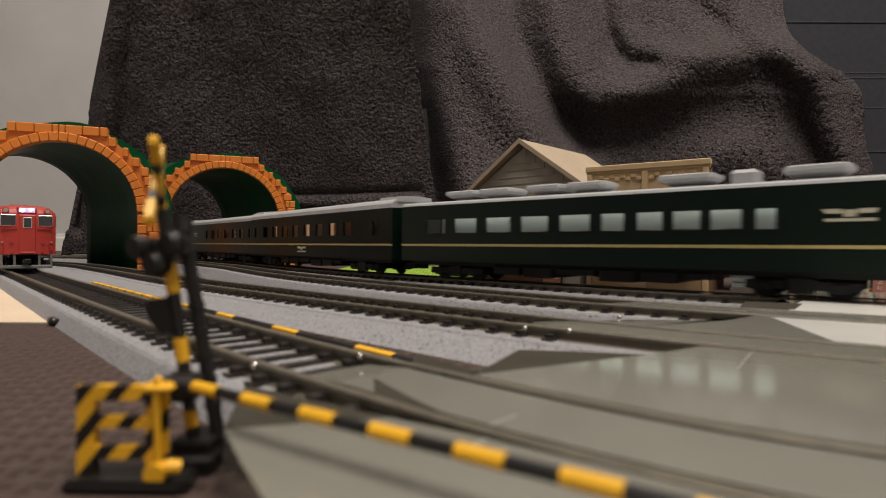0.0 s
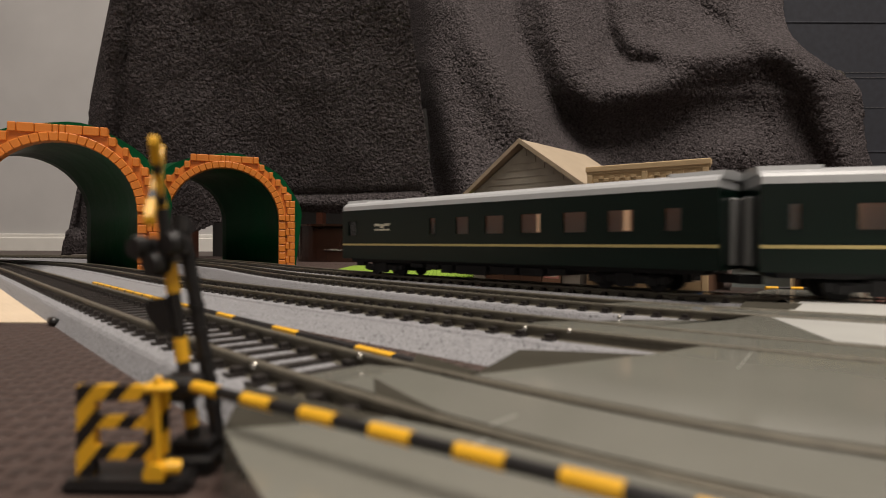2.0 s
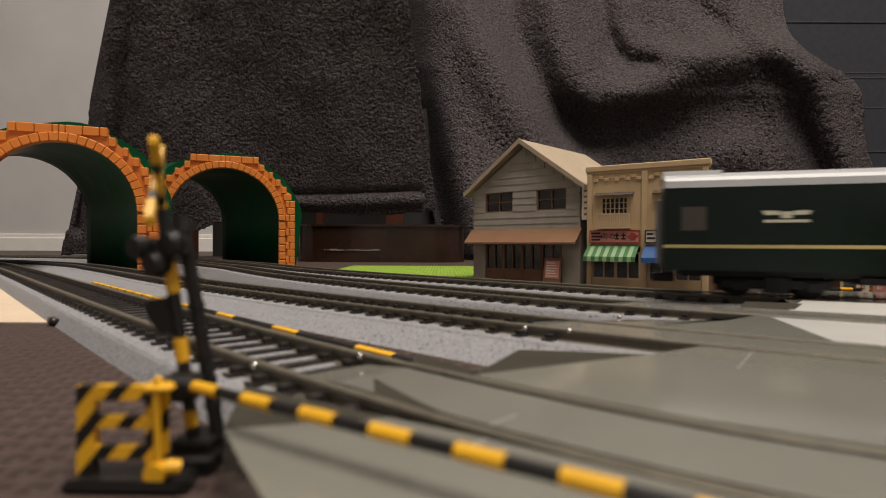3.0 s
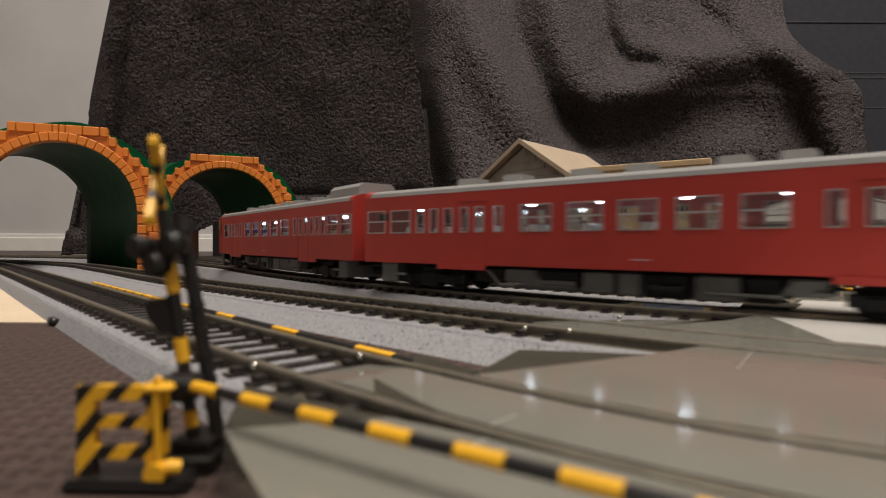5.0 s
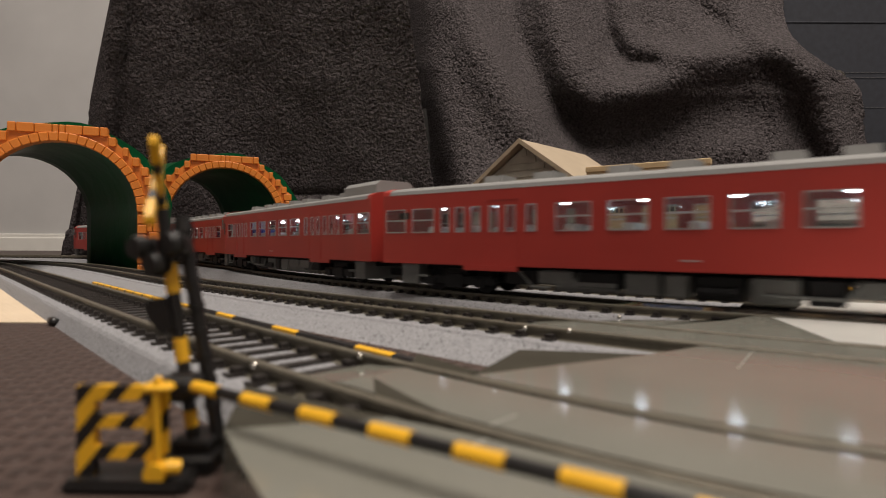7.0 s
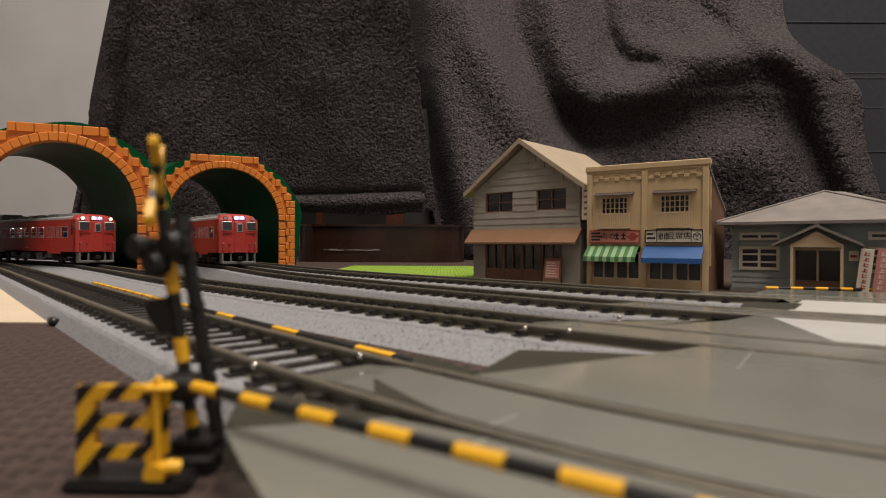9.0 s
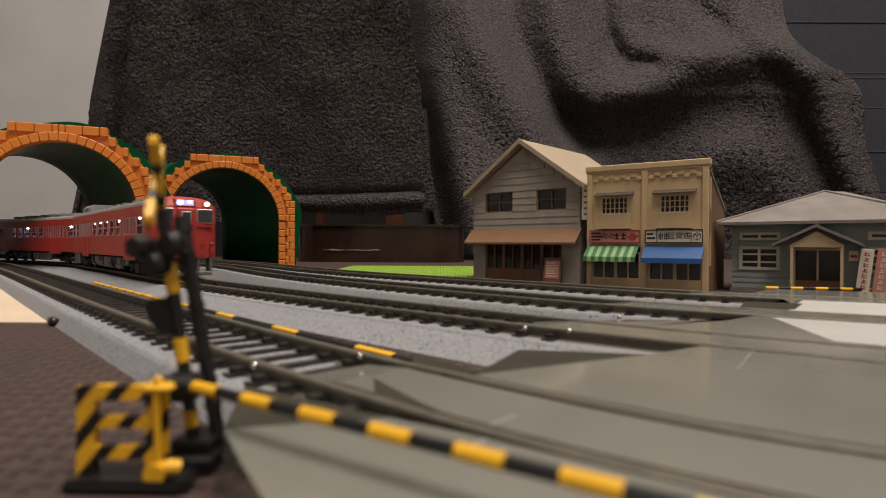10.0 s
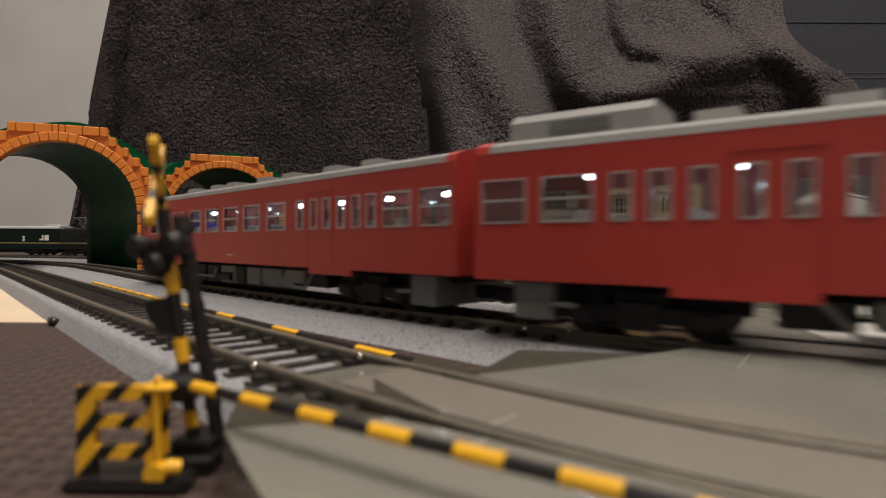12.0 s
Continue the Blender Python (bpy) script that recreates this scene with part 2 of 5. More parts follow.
def track(line, s0, s1, v0, v1, label, near=12.3):
    t = thing("railway_track", label, "railway track", "four parallel tracks")
    bm = bmesh.new()
    sweep(bm, line, [(-near, 0), (-9.4, 4.6), (-9.0, 4.95), (9.0, 4.95), (9.4, 4.6), (12.3, 0)], s0, s1)
    part("roadbed", bm, M_BALLAST, t, "grey speckled ballast shoulder")
    for u in (-4.9, 4.9):
        bm = bmesh.new()
        sweep(bm, line, [(u - .95, 4.6), (u - .95, 4.95), (u - .3, 5.15), (u - .3, 5.8), (u - .5, 6.0), (u - .5, RAIL - .08), (u - .4, RAIL), (u + .4, RAIL), (u + .5, RAIL - .08), (u + .5, 6.0), (u + .3, 5.8), (u + .3, 5.15), (u + .95, 4.95), (u + .95, 4.6)], s0, s1)
        part("rail", bm, M_RAIL, t, "tarnished brass-brown rail")
    s = v0
    while s < v1:
        p = line.at(s)
        o = new("sleeper", SLEEPER)
        o.parent = t
        o.matrix_basis = mpose(p[0], p[1], 0, 0, 0, math.degrees(line.turn(s)))
        s += 4.6
    return t


def s_near(line, x):
    """Length along the line where it passes a given x."""
    return float(np.interp(x, line.q[:, 0], line.s))


for ln, x0, x1 in ((A, -420, 8), (B, -480, 20), (C, -480, 60), (D, -480, 90)):
    track(ln, 0, ln.s[-1], s_near(ln, x0), s_near(ln, x1), "grey ballasted railway track with dark sleepers", 22.0 if ln is B else 12.3)

# ---- the level crossing of moulded plates ----
def strip_plate(l1, u1, sa, l2, u2, sb, z, length, skew, name, n=40, drop=3.2):
    """A plate between two rail lines: flat top with a chamfered end, and a skirt down to the floor."""
    bm = bmesh.new()
    def on(l, u, s):
        p, a = l.at(s), l.turn(s)
        return Vector((p[0] - math.sin(a) * u, p[1] + math.cos(a) * u, 0))
    tops = []
    for i in range(n + 1):
        k = i / n
        p, q = on(l1, u1, sa + length * k), on(l2, u2, sb + length * k)
        tops.append((p, q))
    e1, e2 = on(l1, u1, sa - skew[0]), on(l2, u2, sb - skew[1])
    rows = [(e1, e2, z - drop)] + [(p, q, z) for p, q in tops]
    va, vb, wa, wb = [], [], [], []
    for p, q, h in rows:
        va.append(bm.verts.new((p.x, p.y, h)))
        vb.append(bm.verts.new((q.x, q.y, h)))
        wa.append(bm.verts.new((p.x, p.y, 4.75)))
        wb.append(bm.verts.new((q.x, q.y, 4.75)))
    if drop > 1.5:
        for w in (wa, wb):
            for v in w:
                v.co.z = 0.3
    for i in range(len(rows) - 1):
        bm.faces.new((va[i], va[i + 1], vb[i + 1], vb[i]))
        bm.faces.new((wa[i], wa[i + 1], va[i + 1], va[i]))
        bm.faces.new((vb[i], vb[i + 1], wb[i + 1], wb[i]))
    bm.faces.new((va[0], vb[0], wb[0], wa[0]))
    bmesh.ops.recalc_face_normals(bm, faces=bm.faces)
    return part(name, bm, M_PLATE, crossing)


# plate grey darkened, to stand for shade on the chamfer facets
M_WEDGE = mat("shaded_plate_grey", (0.050, 0.046, 0.036), 0.9, noise_scale=200, vary=0.1, spec=0.05)
M_SEAM = mat("pale_seam", (0.30, 0.30, 0.27), 0.3)
crossing = thing("level_crossing", "glossy grey moulded level crossing plates across the tracks", "level crossing")
PZ = RAIL - 0.15
strip_plate(A, -3.8, s_near(A, -6), A, 3.8, s_near(A, -6), PZ, 180, (6, 6), "inner_plate", drop=0.6)
strip_plate(B, -3.8, s_near(B, 17), B, 3.8, s_near(B, 17), PZ, 200, (6, 6), "inner_plate", drop=0.6)
strip_plate(C, -3.8, s_near(C, 36), C, 3.8, s_near(C, 36), PZ, 240, (6, 6), "inner_plate", drop=0.6)
strip_plate(D, -3.8, s_near(D, 62), D, 3.8, s_near(D, 62), PZ, 260, (6, 6), "inner_plate", drop=0.6)
def offset(l, u, s):
    p, a = l.at(s), l.turn(s)
    return (p[0] - math.sin(a) * u, p[1] + math.cos(a) * u)


def poly_plate(name, near, far, low, low_z):
    """A moulded plate: near and far edges (lists from the open end on), and a chamfer down to one low corner."""
    bm = bmesh.new()
    k = min(len(near), len(far))
    near, far = near[:k], far[:k]
    va = [bm.verts.new((x, y, PZ)) for x, y in near]
    vb = [bm.verts.new((x, y, PZ)) for x, y in far]
    wa = [bm.verts.new((x, y, .3)) for x, y in near]
    wb = [bm.verts.new((x, y, .3)) for x, y in far]
    for i in range(k - 1):
        bm.faces.new((va[i], va[i + 1], vb[i + 1], vb[i]))
        bm.faces.new((wa[i], wa[i + 1], va[i + 1], va[i]))
        bm.faces.new((vb[i], vb[i + 1], wb[i + 1], wb[i]))
    c = bm.verts.new((low[0], low[1], low_z))
    g = bm.verts.new((low[0], low[1], .3))
    bm.faces.new((va[0], c, g, wa[0]))
    bm.faces.new((vb[0], wb[0], g, c))
    bmesh.ops.recalc_face_normals(bm, faces=bm.faces)
    part(name, bm, M_PLATE, crossing)
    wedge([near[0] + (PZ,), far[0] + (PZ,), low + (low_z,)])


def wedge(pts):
    """A chamfer facet at a plate's open end; its dark colour stands for shade."""
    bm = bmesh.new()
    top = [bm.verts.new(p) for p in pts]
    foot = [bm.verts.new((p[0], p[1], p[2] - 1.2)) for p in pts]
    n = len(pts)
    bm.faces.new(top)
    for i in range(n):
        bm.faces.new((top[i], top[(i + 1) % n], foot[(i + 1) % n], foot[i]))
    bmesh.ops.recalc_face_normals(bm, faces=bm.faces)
    return part("shaded_wedge", bm, M_WEDGE, crossing, "chamfer facet with its shade put into the colour")


def edge_run(l, u, x0, length, n=30):
    s = s_near(l, x0)
    return [offset(l, u, s + length * i / n) for i in range(n + 1)]


poly_plate("middle_plate", edge_run(A, 6.0, -1.5, 190), [(21.6, 59.0)] + edge_run(B, -6.0, 33, 190), (9, 66), 5.5)
poly_plate("middle_plate", edge_run(B, 6.0, 19, 220), [(43, 86)] + edge_run(C, -6.0, 54, 220), (30, 92), 5.6)
poly_plate("middle_plate", edge_run(C, 6.0, 47, 250), [(66, 104)] + edge_run(D, -6.0, 76, 250), (56, 113), 5.6)
near_edge = [(-13.4, 34.5), (-10.6, 29.5), (-7.9, 25), (-3, 19), (4, 12), (14, 4), (28, -5), (50, -14), (80, -24), (120, -36)]
poly_plate("approach_plate", near_edge, [(-3.5, 37.0)] + edge_run(A, -6.0, 6, 150, 9), (-15.9, 45.6), 6.25)
poly_plate("approach_plate", edge_run(D, 6.0, 70, 250), edge_run(D, 27, 74, 250), (72, 146), 3.8)

# further facets beside the rails, their shade painted dark as well
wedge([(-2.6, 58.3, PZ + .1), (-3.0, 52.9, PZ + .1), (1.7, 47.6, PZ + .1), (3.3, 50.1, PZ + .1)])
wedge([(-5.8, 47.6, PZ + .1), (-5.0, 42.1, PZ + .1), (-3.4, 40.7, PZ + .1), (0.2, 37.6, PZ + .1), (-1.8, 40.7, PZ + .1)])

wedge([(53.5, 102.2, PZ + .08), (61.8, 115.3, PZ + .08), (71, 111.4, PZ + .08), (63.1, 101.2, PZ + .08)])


def glare_sheet(l1, x1, l2, x2, colour_m, label):
    """A thin pale sheet on the crossing, coloured as glare on its plates."""
    bm = bmesh.new()
    a, b = edge_run(l1, 6.6, x1, 150), edge_run(l2, -6.6, x2, 150)
    va = [bm.verts.new((x, y, PZ + .03)) for x, y in a]
    vb = [bm.verts.new((x, y, PZ + .03)) for x, y in b]
    for i in range(len(a) - 1):
        bm.faces.new((va[i], va[i + 1], vb[i + 1], vb[i]))
    return part("painted_glare", bm, colour_m, crossing, label)


# glare on the plates C to D and B to C, painted pale
glare_sheet(C, 58, D, 79, mat("white_glare", (0.74, 0.74, 0.70), 0.2, noise_scale=60, vary=0.04), "white sheet standing for glare on the crossing plate")
glare_sheet(B, 43, C, 56, mat("pale_grey_glare", (0.62, 0.62, 0.59), 0.2, noise_scale=60, vary=0.06), "pale grey sheet standing for glare on the crossing plate")


def painted_line(l, sa, u0, u1, w):
    bm = bmesh.new()
    p, a = l.at(sa), l.turn(sa)
    n = Vector((-math.sin(a), math.cos(a), 0))
    d = Vector((math.cos(a), math.sin(a), 0))
    c = Vector((p[0], p[1], PZ + 0.02))
    vs = [bm.verts.new(c + n * u + d * t) for u, t in ((u0, 0), (u1, 0), (u1, w), (u0, w))]
    bm.faces.new(vs)
    return part("seam_line", bm, M_SEAM, crossing, "thin pale moulded seam")


painted_line(A, s_near(A, 6.5), -9, -6.0, 0.2)
painted_line(A, s_near(A, 5.5), -3.9, -1, 0.2)
painted_line(B, s_near(B, 37), -17, -7, 0.14)
painted_line(C, s_near(C, 58), -14, -7, 0.2)

# added yellow and black strip, standing for lit mat glimpsed between the front tracks
strip = thing("mat_glimpse_strip", "added yellow and black strip standing for lit mat between tracks", "strip")
s, k = s_near(A, -128), 0
while s < s_near(A, -9):
    far = A.at(s)[0] < -66
    n = (8.0, 0.9) if far else (8.0, 15.6)
    bm = bmesh.new()
    sweep(bm, A, [(12.6, 0.2), (12.6, 4.5), (13.3, 4.7), (13.6, 0.2)], s, s + n[k], 1.5)
    part("black_band" if k else "yellow_band", bm, M_BLACK if k else M_YELLOW, strip)
    s += n[k]
    k = 1 - k
# ---- toy tunnels ----
def brick_mesh(w, h, d):
    o = part("brick", box(bmesh.new(), -w / 2 + .16, w / 2 - .16, -.8, d, 0.14, h - .14, 0.38), M_ORANGE)
    me = o.data
    bpy.data.objects.remove(o)
    return me


BRICKS = {w: brick_mesh(w, 5.2, 5.0) for w in (3.0, 4.0, 5.0, 6.0, 7.0, 8.0)}
bm = prism(bmesh.new(), [(-1.98, .1), (1.98, .1), (2.32, 4.9), (-2.32, 4.9)], "y", -.8, 6.0)
bmesh.ops.bevel(bm, geom=list(bm.edges), offset=.4, segments=1, affect="EDGES")
voussoir_ob = part("brick", bm, M_ORANGE)
VOUSSOIR = voussoir_ob.data
bpy.data.objects.remove(voussoir_ob)


def outer_half(z):
    for top, half in ((50, 49.0), (55.2, 46.5), (60.4, 43.0), (65.6, 38.5), (70.8, 33.0), (76, 27.0)):
        if z < top:
            return half
    return 23.0


def tunnel(cx, cy, yaw, shift):
    t = thing("toy_tunnel", "orange brick and green plastic toy railway tunnel", "toy tunnel", "two toy tunnels", at=mpose(cx, cy, 0, 0, 0, yaw))
    # mortar backing, an arch with the stepped outline
    bm = bmesh.new()
    # ring quads: match inner points to outer points by angle
    def edge(a):
        dx, dz = math.cos(a), math.sin(a)
        r = 37.0
        while True:
            x, zz = dx * r, 35 + dz * r
            if zz > 80.8 or (zz > 0 and abs(x) > outer_half(min(zz, 80)) - .5):
                return x, zz
            r += .25
    ang = np.linspace(0, math.pi, 40)
    ins = [(37.2, 0)] + [(37.2 * math.cos(a), 35 + 37.2 * math.sin(a)) for a in ang] + [(-37.2, 0)]
    outs = [(48.5, 0)] + [edge(a) for a in ang] + [(-48.5, 0)]
    vi = [[bm.verts.new((x, y, zz)) for x, zz in ins] for y in (1.0, 4.6)]
    vo = [[bm.verts.new((x, y, zz)) for x, zz in outs] for y in (1.0, 4.6)]
    for i in range(len(ins) - 1):
        bm.faces.new((vi[0][i], vi[0][i + 1], vo[0][i + 1], vo[0][i]))
        bm.faces.new((vi[1][i], vo[1][i], vo[1][i + 1], vi[1][i + 1]))
        bm.faces.new((vi[0][i], vi[1][i], vi[1][i + 1], vi[0][i + 1]))
        bm.faces.new((vo[0][i], vo[0][i + 1], vo[1][i + 1], vo[1][i]))
    portal = part("portal", bm, M_ORANGE, t, "moulded orange brick portal")
    # voussoirs and jamb blocks
    def put(me, m):
        o = new("brick", me)
        o.parent = portal
        o.matrix_basis = m
    nv = 28
    for i in range(nv):
        a = math.pi * (i + .5) / nv
        put(VOUSSOIR, mpose(37.0 * math.cos(a), -0.7, 35 + 37.0 * math.sin(a), 0, 90 - math.degrees(a), 0))
    for sgn in (-1, 1):
        for k in range(6):
            put(BRICKS[5.0], mpose(sgn * 39.6, -0.4, 0.6 + k * 5.6, 0, 0, 0))
    # courses outside the ring
    for k in range(16):
        zc = k * 5.2 - 2
        wo = outer_half(zc + 2.6)
        zz = zc + 2.6
        ri = 42.2 if zz < 35 else math.sqrt(max(0, 42.6 ** 2 - (max(zc, 35) - 35) ** 2))
        if zc > 72:
            ri = 0
        if wo - ri < 1.8:
            continue
        for sgn in (-1, 1):
            x = wo
            while x - ri > 1.6 or (ri == 0 and x > 0.5):
                w = min((8.0 if zz > 70 else 6.0) if not (k % 2 and x == wo) else 4.0, x - ri if ri else x)
                w = max([q for q in BRICKS if q <= w + .3] or [3.0])
                if x - w < ri - 1.5:
                    break
                put(BRICKS[w], mpose(sgn * (x - w / 2), 0, zc))
                x -= w
    # green tube, lofted to the far mouth
    def loft(profile, name, label, mt, y0=4.5, bulge=0.0):
        bm2 = bmesh.new()
        rings = []
        m = 14
        for j in range(m + 1):
            k = j / m
            off = Vector((shift[0] * (k ** 1.25), y0 + shift[1] * k, 0))
            g = 1 + bulge * math.sin(k * math.pi * 5) * 0.5
            rings.append([bm2.verts.new(off + Vector((x * g, 0, zz * g))) for x, zz in profile])
        k2 = len(profile)
        for j in range(m):
            for i in range(k2):
                bm2.faces.new((rings[j][i], rings[j][(i + 1) % k2], rings[j + 1][(i + 1) % k2], rings[j + 1][i]))
        bm2.faces.new(rings[0][::-1])
        bm2.faces.new(rings[-1])
        bmesh.ops.recalc_face_normals(bm2, faces=bm2.faces)
        return part(name, bm2, mt, t, label, smooth=False)
    prof = [(37.8, 0)] + [(37.8 * math.cos(a), 35 + 37.8 * math.sin(a)) for a in np.linspace(0, math.pi, 40)] + [(-37.8, 0)]
    out = [(-50, 0)] + [(-54 * math.cos(a) * (1 + .02 * math.sin(9 * a)), 35 + 48.5 * math.sin(a) * (1 + .02 * math.cos(7 * a))) for a in np.linspace(0, math.pi, 30)] + [(50, 0)]
    tube_ob = loft(prof + out, "tunnel_tube", "glossy dark green plastic hill", M_TGREEN)
    for p in tube_ob.data.polygons:
        p.use_smooth = len(p.vertices) == 4
    return t


tunnel(-206, 303, 21, (-40, 72))
tunnel(-157, 407, 21, (-40, 72))

# ---- blanket over furniture ----
def ridge(u, v, pts, width, height, side=1.0):
    """Height of a fold along a few points, for arrays; side widens the flank to the right of its course."""
    best = np.full(u.shape, 1e9)
    right = np.zeros(u.shape, bool)
    for (ax, ay), (bx, by) in zip(pts[:-1], pts[1:]):
        dx, dy = bx - ax, by - ay
        k = np.clip(((u - ax) * dx + (v - ay) * dy) / (dx * dx + dy * dy), 0, 1)
        ex, ey = u - (ax + dx * k), v - (ay + dy * k)
        d = np.hypot(ex, ey)
        near = d < best
        best = np.where(near, d, best)
        right = np.where(near, ex * dy - ey * dx > 0, right)
    return height * np.exp(-(best / np.where(right, width * side, width)) ** 2)


def pile(u, v, seed, deep):
    """Curled pile of the fleece, a millimetre or two deep."""
    out = np.zeros(u.shape)
    for i in np.ndindex(u.shape):
        p = Vector((u[i] / 4.2, v[i] / 5.4, seed))
        w = noise.noise(p * .45) * 1.3
        out[i] = deep * (1.7 * abs(noise.noise(p + Vector((w, w, 0)))) + .55 * noise.noise(p * 1.7)) + 2.0 * noise.noise(p * .13)
    return out


def cloth(us, vs, depth, shape, seed, deep):
    """A cloth sheet; u and v are its place across and up in a plane at 650 mm."""
    u, v = shape(*np.meshgrid(us, vs, indexing="ij"))
    y = depth(u, v) - pile(u, v, seed, deep)
    pts = np.stack((u * y / 650, y, EYE + v * y / 650), -1).reshape(-1, 3)
    n, m = u.shape
    i = (np.arange(n - 1)[:, None] * m + np.arange(m - 1)[None, :]).ravel()
    bm = bmesh.new()
    verts = [bm.verts.new(p) for p in pts]
    for k in i:
        bm.faces.new((verts[k], verts[k + m], verts[k + m + 1], verts[k + 1]))
    return bm


def left_depth(u, v):
    y = 668 - 0.27 * v + 4 * np.sin(u / 47) + 2 * np.sin(u / 31 + v / 60)
    y -= ridge(u, v, [(-370, 300), (-395, 60)], 9, 12)
    y += ridge(u, v, [(-385, 300), (-418, 20)], 8, 18)
    y -= ridge(u, v, [(-190, 47), (-110, 48), (-30, 52)], 5, 7)
    y += ridge(u, v, [(-190, 57), (-110, 59), (-30, 62)], 5, 6)
    return y


def left_shape(u, v):
    # hem rises to the right; the edge leans outward to the floor
    hem = np.where(u < -190, -14 + 55 * np.clip((u + 380) / 190, 0, 1) + 3 * np.sin(u / 23), 41 + 6 * np.sin(u / 50))
    vv = hem + (320 - hem) * v / 320
    lean = -434 + 58 * np.minimum(1, vv / 283)
    right = -42 + 0.14 * np.clip(281 - vv, 0, 281)
    return lean + (u + 434) * ((right - lean) / 434), vv


def right_depth(u, v):
    k = np.clip((u - 90) / 110, 0, 1)
    y = 640 + 0.50 * ((1 - k) * np.maximum(-10, v) + k * (np.maximum(175, v) + 0.22 * np.maximum(0, 175 - v)))
    y += ridge(u, v, [(-52, 330), (-40, 200), (-22, 120), (8, -20)], 22, 105)
    y -= ridge(u, v, [(8, 330), (18, 281), (35, 239), (61, 196), (91, 153), (116, 119), (147, 86), (170, 50)], 21, 37, 1.6)
    y += ridge(u, v, [(66, 330), (75, 281), (86, 239), (108, 187), (138, 140), (159, 114)], 24, 26)
    y -= ridge(u, v, [(124, 330), (129, 281), (133, 239), (151, 187), (176, 166), (219, 175), (262, 196), (309, 213), (360, 224), (395, 220), (420, 205)], 27, 27, .9)
    y += ridge(u, v, [(178, 330), (181, 281), (185, 260), (194, 226), (211, 203), (240, 205)], 14, 14)
    y -= ridge(u, v, [(200, 330), (202, 281), (202, 252), (219, 228), (266, 217), (296, 215)], 13, 10, .8)
    y += ridge(u, v, [(262, 330), (279, 281), (322, 242)], 14, 10)
    y -= ridge(u, v, [(300, 330), (322, 281), (347, 255), (377, 228)], 14, 9)
    y += ridge(u, v, [(140, 134), (205, 132), (287, 138), (335, 160)], 36, 20)
    y -= ridge(u, v, [(398, 218), (428, 183), (450, 119), (471, 76), (488, 51)], 18, 18)
    y += ridge(u, v, [(402, 150), (424, 102), (438, 66)], 17, 12)
    y -= ridge(u, v, [(300, 110), (370, 90), (400, 40)], 34, 12)
    return y - 5 * np.sin(u / 60 + v / 90)


def right_shape(u, v):
    vv = -18 + 348 * v / 330
    # the left border leans, the right border bulges out low
    left = -62 + 62 * np.clip((283 - vv) / 300, 0, 1) ** 1.1
    r = 385 + 105 / (1 + np.exp((vv - 205) / 16)) + np.where(vv < 190, 9 * np.sin(vv / 28), 0) + np.where(vv < 60, 14, 0)
    return left + (r - left) * (u + 60) / 560, vv


blanket = thing("blanket", "dark grey fleece blanket draped in deep folds", "blanket")
lp = part("hanging_panel", cloth(np.linspace(-434, 0, 300), np.linspace(0, 320, 200), left_depth, left_shape, 0.3, .7), M_BLANKET, blanket, smooth=True)
rp = part("draped_panel", cloth(np.linspace(-60, 500, 380), np.linspace(0, 330, 230), right_depth, right_shape, 7.7, 1.5), M_BLANKET, blanket, smooth=True)
for o in (lp, rp):
    sm = o.modifiers.new("thickness", "SOLIDIFY")
    sm.thickness, sm.offset = 0.005, 1.0

# furniture under and beside the blanket
rack = thing("low_table", "dark brown wooden low table under the blanket", "table")
bm = bmesh.new(); box(bm, -330, -30, 690, 950, 205, 222, 3)
part("tabletop", bm, M_DARKWOOD, rack)
for x in (-158, -72, -320):
    bm = bmesh.new(); box(bm, x, x + (9 if x != -72 else 22), 700, 720, 0, 205, 1)
    part("leg", bm, M_REDWOOD, rack)
for x in (-320, -42):
    bm = bmesh.new(); box(bm, x, x + 10, 920, 940, 0, 205, 1)
    part("leg", bm, M_REDWOOD, rack)
bm = bmesh.new(); box(bm, -318, 40, 780, 790, 0, 205)
part("back_panel", bm, mat("grey_panel", (0.035, 0.032, 0.03), 0.7, noise_scale=20, vary=0.1), rack)
case = thing("storage_case", "glossy dark brown storage case with a metal strip", "case")
M_TUB = mat("glossy_brown_tub", (0.026, 0.011, 0.007), 0.22, noise_scale=30, vary=0.25, bump=0.2, bump_scale=60)


def rounded_plan(x0, x1, y0, y1, r, n=10):
    """A rectangle in plan with round corners."""
    pts = []
    for cx, cy, a0 in ((x1 - r, y1 - r, 0), (x0 + r, y1 - r, 90), (x0 + r, y0 + r, 180), (x1 - r, y0 + r, 270)):
        for i in range(n + 1):
            a = math.radians(a0 + 90 * i / n)
            pts.append((cx + r * math.cos(a), cy + r * math.sin(a)))
    return pts


part("body", prism(bmesh.new(), rounded_plan(-150, 22, 558, 640, 30), "z", 0, 34.5), M_TUB, case)
bm = prism(bmesh.new(), rounded_plan(-152, 24, 556, 642, 31), "z", 34.6, 37.6)
bmesh.ops.bevel(bm, geom=[e for e in bm.edges if e.verts[0].co.z == e.verts[1].co.z], offset=.9, segments=2, affect="EDGES")
part("lid", bm, M_TUB, case)
bm = bmesh.new(); box(bm, -118, -62, 557.2, 558.2, 11.5, 12.3, .2)
part("metal_strip", bm, M_STEEL, case)

